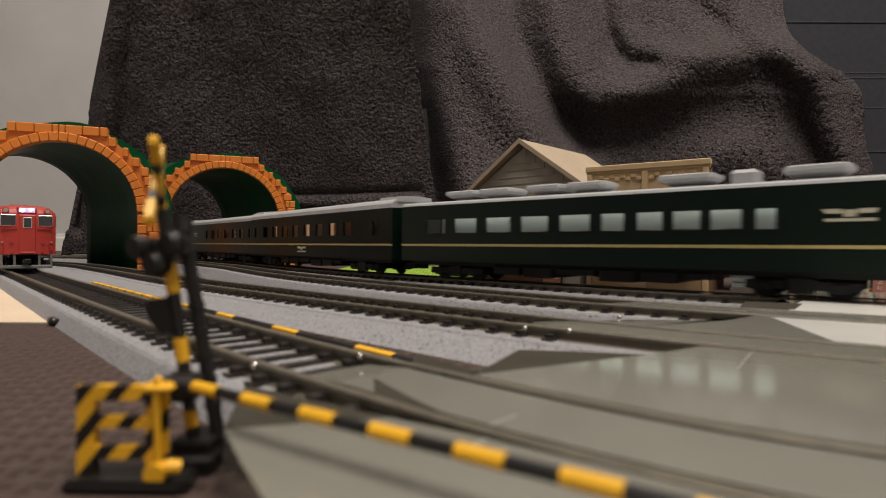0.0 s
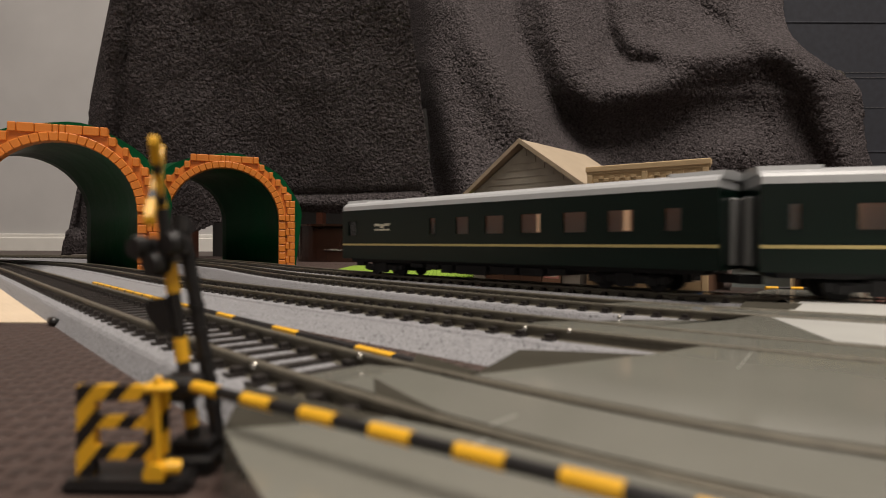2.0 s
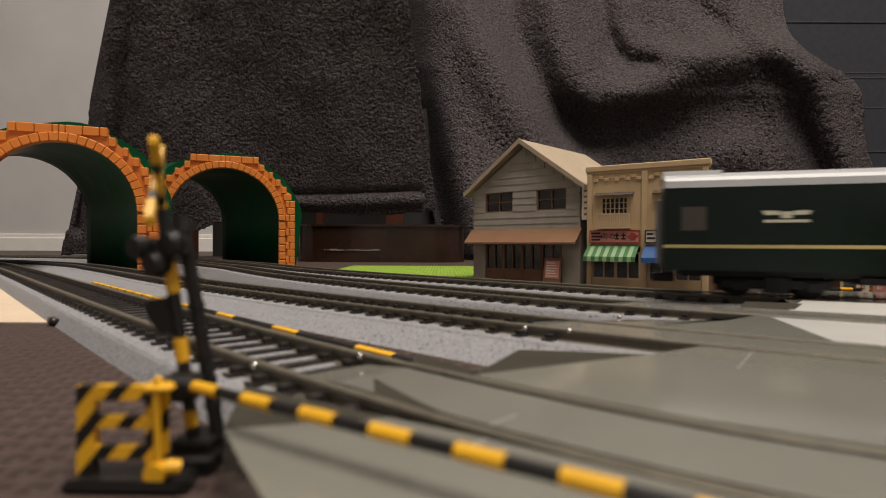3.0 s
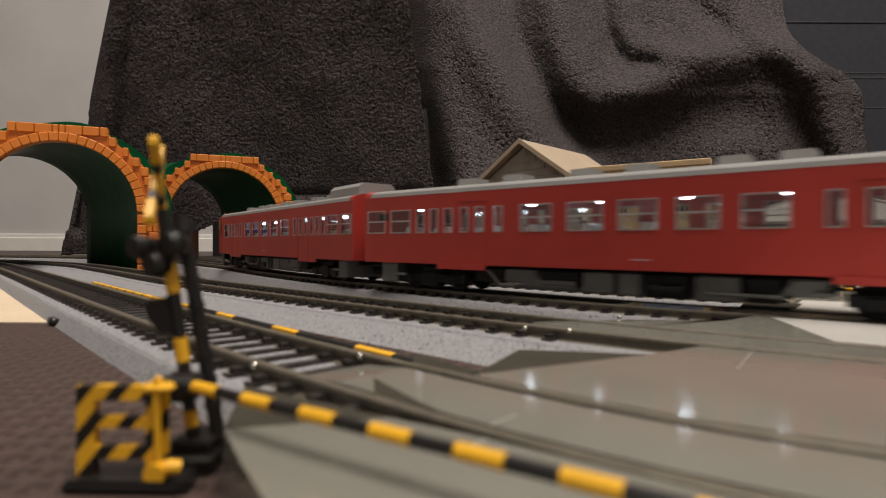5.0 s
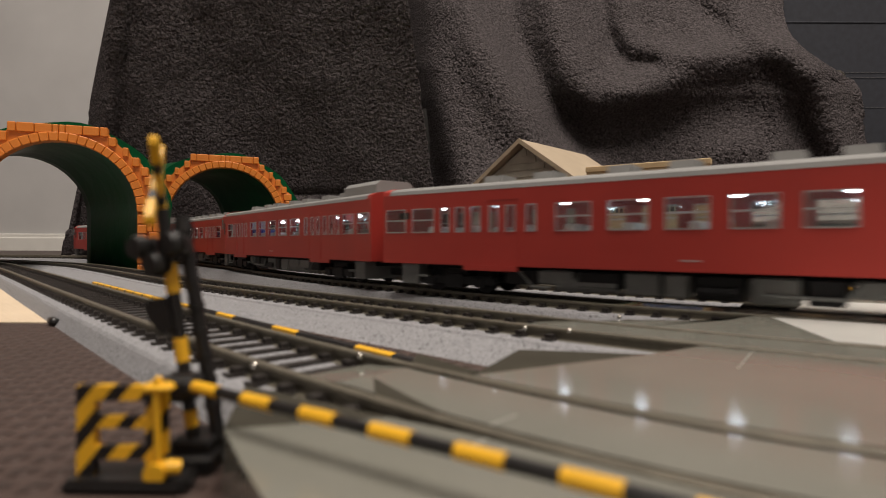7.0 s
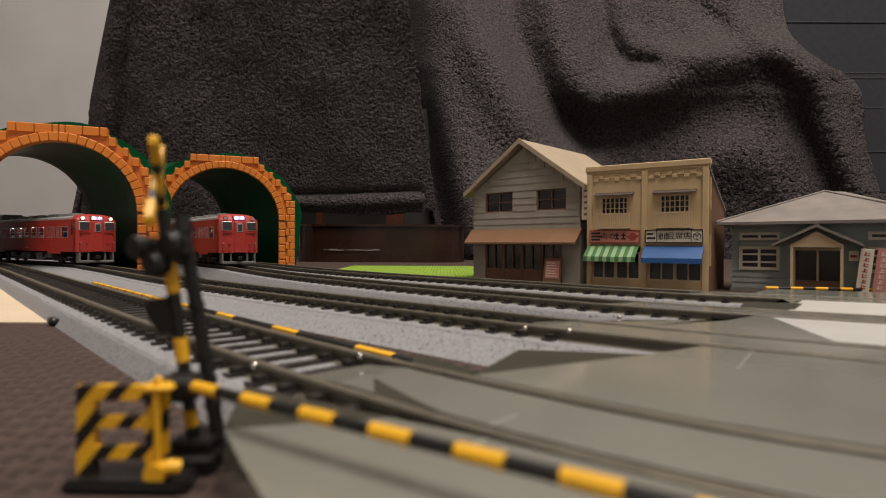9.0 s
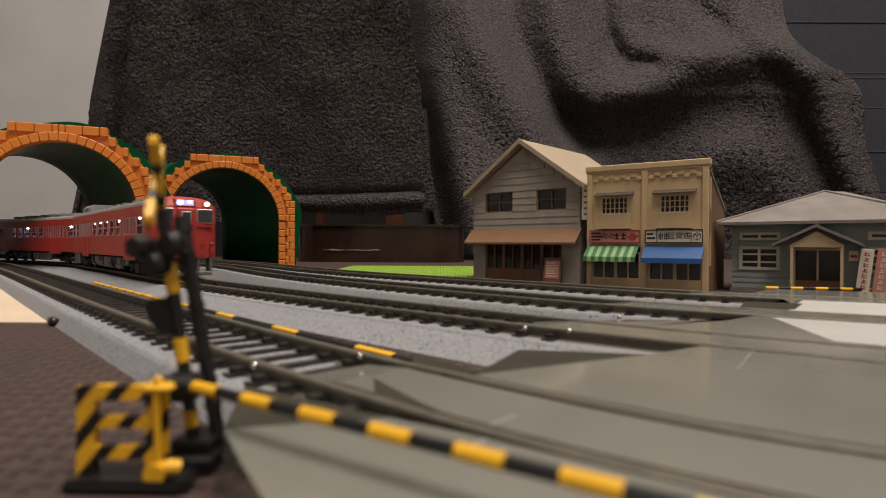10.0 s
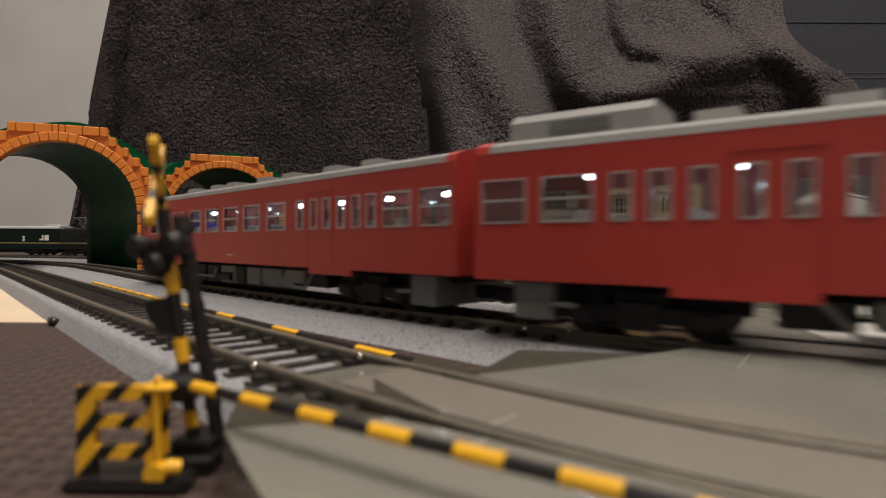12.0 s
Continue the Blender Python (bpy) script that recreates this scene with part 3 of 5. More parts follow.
bag = thing("storage_chest", "dark navy fabric storage chest with stitched seams", "storage chest")
bm = bmesh.new(); box(bm, 305, 900, 800, 1100, 0, 600, 6)
part("body", bm, M_NAVY, bag)
M_STITCH = mat("stitching", (0.09, 0.09, 0.095), 0.8)
for z in (214, 256, 263):
    bm = bmesh.new()
    for i in range(80):
        box(bm, 315 + i * 7.2, 320 + i * 7.2, 799.2, 800.1, z, z + .7)
    part("stitched_seam", bm, M_STITCH, bag)
for z in (152, 334):
    bm = bmesh.new(); tube(bm, (315, 800.5, z), (890, 800.5, z), 1.6, 8)
    part("piping", bm, M_NAVY, bag)
bm = bmesh.new(); tube(bm, (541, 797, 247), (541, 775, 251), 9, 16)
part("knob", bm, M_STEEL, bag)
# ---- crossing gate and fence ----
def arm_bands(name, p, q, r0, r1, bands, parent):
    p, q = Vector(p), Vector(q)
    for i in range(bands):
        a, b = i / bands, (i + 1) / bands
        bm = bmesh.new()
        tube(bm, p.lerp(q, a), p.lerp(q, b), r0 + (r1 - r0) * a + (.06 if i % 2 == 0 else 0), 12, r0 + (r1 - r0) * b + (.06 if i % 2 == 0 else 0))
        part("yellow_band" if i % 2 == 0 else "black_band", bm, M_YELLOW if i % 2 == 0 else M_BLACK, parent)


def shrunk_to_mat():
    """The gate and fence are laid out about the eye for a floor at zero; brings them onto the mat."""
    k = (EYE - MAT) / EYE
    eye = Matrix.Translation((0, 0, EYE * MM))
    return eye @ Matrix.Diagonal((k, k, k, 1)) @ eye.inverted()


gate = thing("crossing_gate", "black and yellow level crossing signal with lowered barrier", "crossing gate", at=shrunk_to_mat())
bm = bmesh.new(); box(bm, -22.2, -17.5, 42.6, 48.2, 0, 1.5, .3); box(bm, -21.0, -17.9, 43.4, 47.2, 1.5, 2.5, .2)
part("base", bm, M_BLACK, gate)
P0, P1 = Vector((-19.5, 44.5, 1.5)), Vector((-22.1, 44.5, 20.4))
for z0, z1, m in ((1.5, 3.3, 0), (3.3, 4.6, 1), (4.6, 8.4, 0), (8.4, 10.3, 1), (10.3, 13.8, 0), (13.8, 16.1, 1), (16.1, 20.4, 0)):
    f = lambda z: P0.lerp(P1, (z - 1.5) / 18.9)
    part("post_band", tube(bmesh.new(), f(z0), f(z1), .5 + .04 * m, 14), M_YELLOW if m else M_BLACK, gate)
bm = tube(bmesh.new(), (-18.1, 45.6, 2.0), (-20.9, 45.6, 18.6), .56, 14); tube(bm, (-20.9, 45.6, 18.6), (-21.1, 45.6, 19.9), .78, 14, .6)
for k in range(7):
    z = 4.5 + k * 2.0
    x = -18.1 - 2.8 * (z - 2) / 16.6
    tube(bm, (x, 45.6, z), (x - .07, 45.6, z + .4), .68, 14)
part("rear_pole", bm, M_BLACK, gate)
# crossed warning boards with rounded ends
for a in (50, -50):
    for k, (x0, x1) in enumerate(((-4.2, -2.1), (-2.1, -1.1), (-1.1, .9), (.9, 1.9), (1.9, 4.2))):
        if k in (0, 4):
            e = -1 if k == 0 else 1
            i = x1 if k == 0 else x0
            pts = [(i, -.5), (e * 3.4, -.55), (e * 3.9, -.5), (e * 4.2, -.2), (e * 4.2, .2), (e * 3.9, .5), (e * 3.4, .55), (i, .5)]
            bm = prism(bmesh.new(), pts, "y", -.3, .3)
        else:
            bm = box(bmesh.new(), x0, x1, -.28, .28, -.5, .5, .1)
        o = part("warning_board_band", bm, M_YELLOW if k % 2 == 0 else M_BLACK, gate)
        o.matrix_basis = mpose(-22.25, 43.7 + (.62 if a > 0 else 0), 22.35, 0, a, 108)
# signal lamps with hoods
for dx, dz in ((-1.6, 17.3), (.9, 17.6), (-.4, 16.0)):
    bm = bmesh.new()
    tube(bm, (-21.6 + dx, 44.9, dz), (-21.6 + dx, 43.4, dz), .85, 16, .95)
    tube(bm, (-21.6 + dx, 43.4, dz + .1), (-21.9 + dx, 42.7, dz + .05), 1.0, 16, .8)
    part("lamp", bm, M_BLACK, gate)
bm = tube(bmesh.new(), (-22.4, 44.2, 17.5), (-24.0, 43.6, 17.4), .75, 14, .3)
part("lamp_hood", bm, M_BLACK, gate)
bm = prism(bmesh.new(), [(-23.4, 13.2), (-21.2, 13.6), (-20.6, 11.0), (-21.4, 10.3), (-22.6, 11.2)], "y", 43.6, 45.4)
bmesh.ops.bevel(bm, geom=list(bm.edges), offset=.3, segments=2, affect="EDGES")
part("speaker", bm, M_BLACK, gate)
bm = box(bmesh.new(), -21.3, -18.6, 42.0, 44.6, 5.7, 7.7, .4); tube(bm, (-19.6, 42.9, 6.7), (-17.6, 41.4, 7.0), .75, 12, .45)
part("barrier_drive", bm, M_BLACK, gate)
arm_bands("arm", (-18.3, 41.75, 7.1), (19.8, 16.3, 7.1), .40, .40, 16, gate)


def clip(poly, k, c, keep):
    """Keeps the side of a polygon where x - k z lies below (keep -1) or above (keep +1) c."""
    out = []
    for (ax, az), (bx, bz) in zip(poly, poly[1:] + poly[:1]):
        da, db = (ax - k * az - c) * keep, (bx - k * bz - c) * keep
        if da >= 0:
            out.append((ax, az))
        if da * db < 0:
            t = da / (da - db)
            out.append((ax + (bx - ax) * t, az + (bz - az) * t))
    return out


fence = thing("striped_fence", "small yellow and black striped fence panel on a black base", "fence", at=shrunk_to_mat())
bm = prism(bmesh.new(), [(-26.8, 39.4), (-18.2, 39.2), (-17.8, 40.0), (-18.6, 43.2), (-26.0, 43.4), (-27.0, 40.6)], "z", 0, .95)
bmesh.ops.bevel(bm, geom=list(bm.edges), offset=.3, segments=2, affect="EDGES")
part("base", bm, M_BLACK, fence)
FY = 41.0
for nm, (x0, x1, z0, z1) in (("rail", (-25.1, -21.4, 6.35, 7.4)), ("rail", (-25.1, -21.4, 4.35, 5.2)), ("rail", (-25.1, -21.4, 2.1, 3.05)), ("post", (-26.4, -25.1, .9, 7.4)), ("post", (-21.4, -20.0, .9, 7.4))):
    rect = [(x0, z0), (x1, z0), (x1, z1), (x0, z1)]
    for i in range(-3, 9):
        for col, lo, hi in (("yellow", -31.0, -29.6), ("black", -29.6, -28.45)):
            piece = clip(clip(rect, .8, lo + 2.55 * i, 1), .8, hi + 2.55 * i, -1)
            if len(piece) > 2:
                bm = prism(bmesh.new(), piece, "y", FY - .38, FY + .38)
                part(f"{nm}_{col}_band", bm, M_YELLOW if col == "yellow" else M_BLACK, fence)
bm = tube(bmesh.new(), (-20.15, 40.1, 1.4), (-20.35, 40.1, 7.6), .27, 12)
box(bm, -21.3, -19.2, 39.7, 41.0, 7.05, 7.75, .3)
tube(bm, (-20.5, 40.3, 7.5), (-20.2, 40.2, 8.1), .42, 12, .25)
part("support_post", bm, M_YELLOW, fence)
bm = tube(bmesh.new(), (-20.3, 39.6, 1.35), (-20.3, 40.5, 1.35), .78, 18)
tube(bm, (-19.5, 39.9, 1.9), (-18.6, 40.2, 1.75), .55, 14, .5); box(bm, -20.2, -18.9, 39.8, 40.5, 1.4, 2.2, .25)
part("foot_clip", bm, M_YELLOW, fence)

far_gate = thing("crossing_barrier", "lowered yellow and black barrier arm across the road", "crossing barrier")
arm_bands("arm", (112, 196, 3.2), (205, 194, 2.4), .55, .55, 22, far_gate)
for x in (140.5, 157):
    bm = bmesh.new(); box(bm, x - .5, x + .5, 195.2, 196.4, 0, 2.6, .1)
    part("stand", bm, M_YELLOW, far_gate)
bm = bmesh.new(); box(bm, 203, 208, 191.5, 197, 0, 4.5, .4)
part("base", bm, M_BLACK, far_gate)

# small bright rail joint pins
for (x, y) in ((-8.2, 56.2), (-17.2, 51.5), (16.5, 73.5), (11.0, 75.5), (27.5, 88)):
    bm = bmesh.new()
    bmesh.ops.create_icosphere(bm, subdivisions=2, radius=.33)
    o = part("rail_pin", bm, M_STEEL)
    o.matrix_basis = mpose(x, y, RAIL + .1)
    tagged(o, "tiny bright steel pin on the rail", "pin", group="rail pins")
bm = bmesh.new(); tube(bm, (-73.5, 106, 3.1), (-71.5, 103.8, 3.3), .75, 12); bmesh.ops.create_icosphere(bm, subdivisions=2, radius=.9, matrix=Matrix.Translation((-71.3, 103.6, 3.2)))
tagged(part("cable_plug", bm, M_BLACK), "small black cable plug beside the roadbed", "plug")
# ---- buildings ----
M_SIDING = mat("grey_siding", (0.34, 0.31, 0.26), 0.7, noise_scale=120, vary=0.12)
M_TANROOF = mat("tan_roof_sheet", (0.40, 0.32, 0.225), 0.6, noise_scale=90, vary=0.06)
M_BROWNAWN = mat("brown_awning", (0.24, 0.125, 0.065), 0.6, noise_scale=90, vary=0.08)
M_BROWNFRAME = mat("brown_frame", (0.19, 0.095, 0.052), 0.6, noise_scale=150, vary=0.12)
M_OCHRE = mat("ochre_render", (0.53, 0.385, 0.215), 0.7, noise_scale=100, vary=0.1)
M_CREAM = mat("cream_frame", (0.55, 0.42, 0.26), 0.6, noise_scale=150, vary=0.06)
M_BRICKBROWN = mat("brown_side_wall", (0.17, 0.085, 0.045), 0.7, noise_scale=120, vary=0.12)
M_TEAL = mat("blue_grey_boards", (0.23, 0.265, 0.255), 0.7, noise_scale=120, vary=0.1)
M_SLATE = mat("grey_slate_roof", (0.20, 0.175, 0.16), 0.75, noise_scale=100, vary=0.2)
M_AWNG = mat("green_awning", (0.035, 0.14, 0.04), 0.6)
M_AWNW = mat("pale_green_awning", (0.24, 0.36, 0.19), 0.6)
M_BLUE = mat("blue_awning", (0.012, 0.075, 0.24), 0.5, noise_scale=120, vary=0.1)
M_PINK = mat("pink_sign", (0.56, 0.23, 0.19), 0.6, noise_scale=300, vary=0.1)
M_SIGNW = mat("cream_sign", (0.74, 0.68, 0.55), 0.6, noise_scale=200, vary=0.04)
M_INK = mat("dark_ink", (0.015, 0.012, 0.010), 0.7)
M_REDINK = mat("red_ink", (0.30, 0.04, 0.03), 0.7)
M_HOOD = mat("dark_window_hood", (0.07, 0.05, 0.04), 0.7, noise_scale=150, vary=0.1)
M_PALEFRAME = mat("pale_grey_frame", (0.50, 0.46, 0.38), 0.6, noise_scale=150, vary=0.06)


def glass_material(name, tint, clear, rough=0.08):
    m = bpy.data.materials.new(name)
    m.use_nodes = True
    nt = m.node_tree
    nt.nodes.remove(nt.nodes["Principled BSDF"])
    tr = nt.nodes.new("ShaderNodeBsdfTransparent")
    tr.inputs[0].default_value = (*tint, 1)
    gl = nt.nodes.new("ShaderNodeBsdfGlossy")
    gl.inputs["Roughness"].default_value = rough
    mx = nt.nodes.new("ShaderNodeMixShader")
    mx.inputs[0].default_value = 1 - clear
    nt.links.new(tr.outputs[0], mx.inputs[1])
    nt.links.new(gl.outputs[0], mx.inputs[2])
    nt.links.new(mx.outputs[0], nt.nodes["Material Output"].inputs[0])
    return m


M_GLASS = glass_material("clear_pane", (0.93, 0.95, 0.95), 0.93)
M_DARKGLASS = glass_material("dark_pane", (0.30, 0.27, 0.24), 0.92, 0.15)


def pane(name, bm, material, parent, label=""):
    o = part(name, bm, material, parent, label)
    o.visible_shadow = False
    return o


def text_part(body, size, loc, parent, material, rot=(90, 0, 0), name="lettering"):
    cu = bpy.data.curves.new(name, "FONT")
    cu.body, cu.size, cu.extrude, cu.align_x, cu.align_y = body, size * MM, 0.00003, "CENTER", "CENTER"
    cu.resolution_u = 2
    tmp = bpy.data.objects.new("tmp", cu)
    me = bpy.data.meshes.new_from_object(tmp)
    bpy.data.objects.remove(tmp)
    me.materials.append(material)
    o = new(name, me)
    o.parent = parent
    o.matrix_basis = mpose(*loc, *rot)
    return o


def wall_open(x0, x1, z0, z1, holes, y0, y1):
    """A wall in the xz plane with rectangular holes (a, b, c, d): x from a to b, z from c to d."""
    bm = bmesh.new()
    xs = sorted({x0, x1, *[h[0] for h in holes], *[h[1] for h in holes]})
    zs = sorted({z0, z1, *[h[2] for h in holes], *[h[3] for h in holes]})
    for i in range(len(xs) - 1):
        run = None
        for j in range(len(zs) - 1):
            cx, cz = (xs[i] + xs[i + 1]) / 2, (zs[j] + zs[j + 1]) / 2
            solid = not any(h[0] < cx < h[1] and h[2] < cz < h[3] for h in holes)
            if solid:
                run = (run[0], zs[j + 1]) if run else (zs[j], zs[j + 1])
            if run and (not solid or j == len(zs) - 2):
                box(bm, xs[i], xs[i + 1], y0, y1, run[0], run[1])
                run = None
    bmesh.ops.remove_doubles(bm, verts=bm.verts, dist=.0005)
    return bm


def window_unit(parent, a, b, c, d, y, frame_m, nx=2, nz=1, w=0.5, glass=None, name="window"):
    """Frame with bars, and a pane behind."""
    bm = bmesh.new()
    for x in (a, b - w):
        box(bm, x, x + w, y - .4, y + .4, c, d)
    for z in (c, d - w):
        box(bm, a + w, b - w, y - .35, y + .35, z, z + w)
    o = part(name, bm, frame_m, parent)
    for i in range(1, nx):
        x = a + (b - a) * i / nx
        part("glazing_bar", box(bmesh.new(), x - w * .4, x + w * .4, y - .3, y + .3, c + w, d - w), frame_m, o)
    for j in range(1, nz):
        z = c + (d - c) * j / nz
        part("glazing_bar", box(bmesh.new(), a + w, b - w, y - .25, y + .25, z - w * .3, z + w * .3), frame_m, o)
    pane("pane", box(bmesh.new(), a + w, b - w, y + .42, y + .62, c + w, d - w), glass or M_DARKGLASS, o)
    return o


def boards(parent, x0, x1, zs, y, material, holes=(), gable=None):
    """Overlapping weatherboards on the front, cut by the openings."""
    for z0, z1 in zip(zs[:-1], zs[1:]):
        spans = [(x0, x1)]
        if gable and z1 > gable[0]:
            k = max(0.04, 1 - (z1 - gable[0]) / (gable[1] - gable[0]))
            spans = [(x0 * k, x1 * k)]
        for h in holes:
            if h[2] < z1 - .3 and h[3] > z0 + .3:
                nxt = []
                for a, b in spans:
                    if h[0] > a:
                        nxt.append((a, min(b, h[0])))
                    if h[1] < b:
                        nxt.append((max(a, h[1]), b))
                spans = [q for q in nxt if q[1] - q[0] > .3]
        for a, b in spans:
            bm = bmesh.new()
            prism(bm, [(y - .52, z0), (y - .26, z1 - .06), (y, z1 - .06), (y, z0)], "x", a, b)
            part("weatherboard", bm, material, parent)


# two-storey house with a gable
house = thing("toy_house", "grey weatherboarded model house with tan gable roof", "model house", "model buildings", at=mpose(37.7, 265.5, 0, 0, 0, -43))
W, DEP = 60.0, 55.0
holes = [(-22.6, -6, 33.6, 43.2), (7.4, 23, 33.6, 43.2), (-22.5, 21, 0.6, 18.5)]
bm = wall_open(-30, 30, 0, 44.5, holes, 0, 1.2)
bm2 = prism(bmesh.new(), [(-30, 44.5), (30, 44.5), (0, 63.5)], "y", 0, 1.2)
me = bpy.data.meshes.new("t"); bm2.to_mesh(me); bm2.free(); bm.from_mesh(me)
part("front_wall", bm, M_SIDING, house)
for x in (-30, 28.8):
    part("side_wall", box(bmesh.new(), x, x + 1.2, 1.2, DEP, 0, 44.5), M_SIDING, house)
bm = box(bmesh.new(), -28.8, 28.8, DEP - 1.2, DEP, 0, 44.5)
part("back_wall", bm, M_SIDING, house)
part("inner_floor", box(bmesh.new(), -28.8, 28.8, 1.3, DEP - 1.3, 26, 27), M_BROWNFRAME, house)
part("inner_partition", box(bmesh.new(), -28.8, 28.8, 20, 21, 0.5, 44), M_BROWNFRAME, house)
boards(house, -30, 30, [0, 4.6, 9.2, 13.8, 18.5] + [18.5 + 3.02 * i for i in range(1, 6)] + [33.6 + 3.2 * i for i in range(1, 10)], 0, M_SIDING, holes, (44, 63.5))
roof = part("roof", prism(bmesh.new(), [(-33.5, 42.2), (0, 65.6), (33.5, 42.2), (33.5, 43.6), (0, 67.0), (-33.5, 43.6)], "y", -3.5, DEP + 3), M_TANROOF, house)
for sg in (-1, 1):
    bm = prism(bmesh.new(), [(sg * 33.8, 41.6), (0, 65.0), (0, 67.3), (sg * 33.8, 43.9)], "y", -4.1, -3.55)
    part("bargeboard", bm, M_TANROOF, roof)
for h in holes[:2]:
    window_unit(house, h[0], h[1], h[2], h[3], 0.5, M_BROWNFRAME, 2, 2, .55)
for i in range(4):
    a = -22.5 + i * 10.9
    dr = window_unit(house, a, a + 10.7, 5.8, 18.4, .5, M_BROWNFRAME, 2, 1, .7, name="shop_door")
    part("door_panel", box(bmesh.new(), a, a + 10.7, .1, .9, .6, 5.75, .15), M_BROWNFRAME, dr)
bm = prism(bmesh.new(), [(-0.8, 25.2), (-6.5, 19.0), (-6.5, 18.2), (-0.8, 24.2)], "x", -31, 31)
part("awning", bm, M_BROWNAWN, house)
board = thing("sandwich_board", "red and brown sandwich board before the house", "sign board", at=mpose(48.2, 250.5, 0, 0, 0, -38))
bm = prism(bmesh.new(), [(-.3, 0.3), (1.6, 12.2), (2.2, 12.2), (.4, 0.3)], "x", -4.2, 4.2)
part("frame", bm, M_BROWNFRAME, board)
bm = prism(bmesh.new(), [(.22, 3.0), (1.42, 10.8), (1.52, 10.8), (.32, 3.0)], "x", -3.4, 3.4)
bmesh.ops.translate(bm, verts=bm.verts, vec=(0, -.3, 0))
pb = part("poster", bm, M_PINK, board)
for i in range(6):
    z = 3.8 + i * 1.15
    y = .1 + (z - 3) * .154 - .33
    part("line_of_print", box(bmesh.new(), -2.8, 2.6 - (i % 3) * .7, y, y + .1, z, z + .45), M_SIGNW, pb)
plank = thing("hanging_sign", "tall cream vertical shop sign with brown print", "sign", at=mpose(61.2, 242.2, 0, 0, 0, -43))
part("board", box(bmesh.new(), -1.9, 1.9, -.5, .5, 28.6, 43.5, .2), M_SIGNW, plank)
for i in range(5):
    part("print_mark", box(bmesh.new(), -.7, .8, -.62, -.5, 30.6 + i * 2.5, 31.5 + i * 2.5), M_BROWNAWN, plank)
part("bracket", box(bmesh.new(), -3.2, -1.9, -.2, .2, 40, 40.8), M_BROWNFRAME, plank)
part("bracket", box(bmesh.new(), -3.2, -1.9, -.2, .2, 31, 31.8), M_BROWNFRAME, plank)

# two shops under one parapet
shop = thing("toy_shop", "ochre model shop building with striped and blue awnings", "model shop", "model buildings", at=mpose(80.6, 226.2, 0, 0, 0, -34))
holes = [(-17.6, -6.6, 30.6, 37.6), (5.9, 16.8, 30.6, 37.6), (-21.4, -1.6, 3.9, 17), (1.6, 21.4, 3.9, 17)]
part("front_wall", wall_open(-23.5, 23.5, 0, 49.6, holes, 0, 1.2), M_OCHRE, shop)
for x in (-23.5, 22.3):
    part("side_wall", prism(bmesh.new(), [(1.2, 0), (40, 0), (40, 33), (1.2, 46)], "x", x, x + 1.2), M_BRICKBROWN, shop)
part("back_wall", box(bmesh.new(), -22.3, 22.3, 38.8, 40, 0, 33), M_BRICKBROWN, shop)
part("roof", prism(bmesh.new(), [(1.2, 46), (41.5, 32.6), (41.5, 33.6), (1.2, 47)], "x", -24, 24), M_SLATE, shop)
part("partition", box(bmesh.new(), -22.2, 22.2, 16, 17, .5, 33), M_BROWNFRAME, shop)
part("inner_floor", box(bmesh.new(), -22.2, 22.2, 1.3, 38, 24, 25), M_BROWNFRAME, shop)
bm = box(bmesh.new(), -24.2, 24.2, -1.0, 2.4, 48.4, 50.8, .25); box(bm, -23.9, 23.9, -.5, 1.9, 47.4, 48.4, .1)
part("cornice", bm, M_OCHRE, shop)
for x0 in (-23.5, -1.1, 21.3):
    part("pilaster", box(bmesh.new(), x0, x0 + 2.2, -.8, 0, 0, 47.4, .15), M_OCHRE, shop)
for k in range(2):
    for i in range(9):
        x = -20.8 + k * 22.4 + i * 2.2
        part("frieze_block", box(bmesh.new(), x, x + 2.0, -.55, 0, 44.2 + (1.1 if i % 2 else 0), 45.5 + (1.1 if i % 2 else 0), .1), M_OCHRE, shop)
for h in holes[:2]:
    window_unit(shop, *h, .4, M_CREAM, 6, 3, .45)
    cx = (h[0] + h[1]) / 2
    part("window_hood", prism(bmesh.new(), [(0, 39.6), (-2.2, 38.4), (-2.2, 38.0), (0, 39.0)], "x", cx - 8, cx + 8), M_HOOD, shop)
    bal = part("balcony", box(bmesh.new(), cx - 6.8, cx + 6.8, -2.8, 0, 24.6, 25.2), M_CREAM, shop)
    part("handrail", box(bmesh.new(), cx - 6.8, cx + 6.8, -2.9, -2.3, 30.2, 30.8), M_CREAM, bal)
    for i in range(15):
        x = cx - 6.6 + i * 13.2 / 14
        part("baluster", box(bmesh.new(), x - .22, x + .22, -2.8, -2.4, 25.2, 30.2), M_CREAM, bal)
for h in holes[2:]:
    for i in range(2):
        a = h[0] + (h[1] - h[0]) / 2 * i
        b = h[0] + (h[1] - h[0]) / 2 * (i + 1)
        window_unit(shop, a, b, 3.9, 15, .4, M_CREAM, 2, 1, .6, name="shop_window")
for k in range(13):
    a, b = -22.9 + k * 1.62, -22.9 + (k + 1) * 1.62
    bm = prism(bmesh.new(), [(-.9, 17.7), (-6.6, 13.2), (-6.8, 11.2), (-6.5, 11.2), (-6.3, 13.0), (-.9, 17.2)], "x", a, b)
    part("awning_stripe", bm, M_AWNG if k % 2 == 0 else M_AWNW, shop)
bm = prism(bmesh.new(), [(-.9, 17.7), (-6.6, 13.0), (-6.8, 11.0), (-6.5, 11.0), (-6.3, 12.8), (-.9, 17.2)], "x", .4, 22.2)
part("blue_awning", bm, M_BLUE, shop)
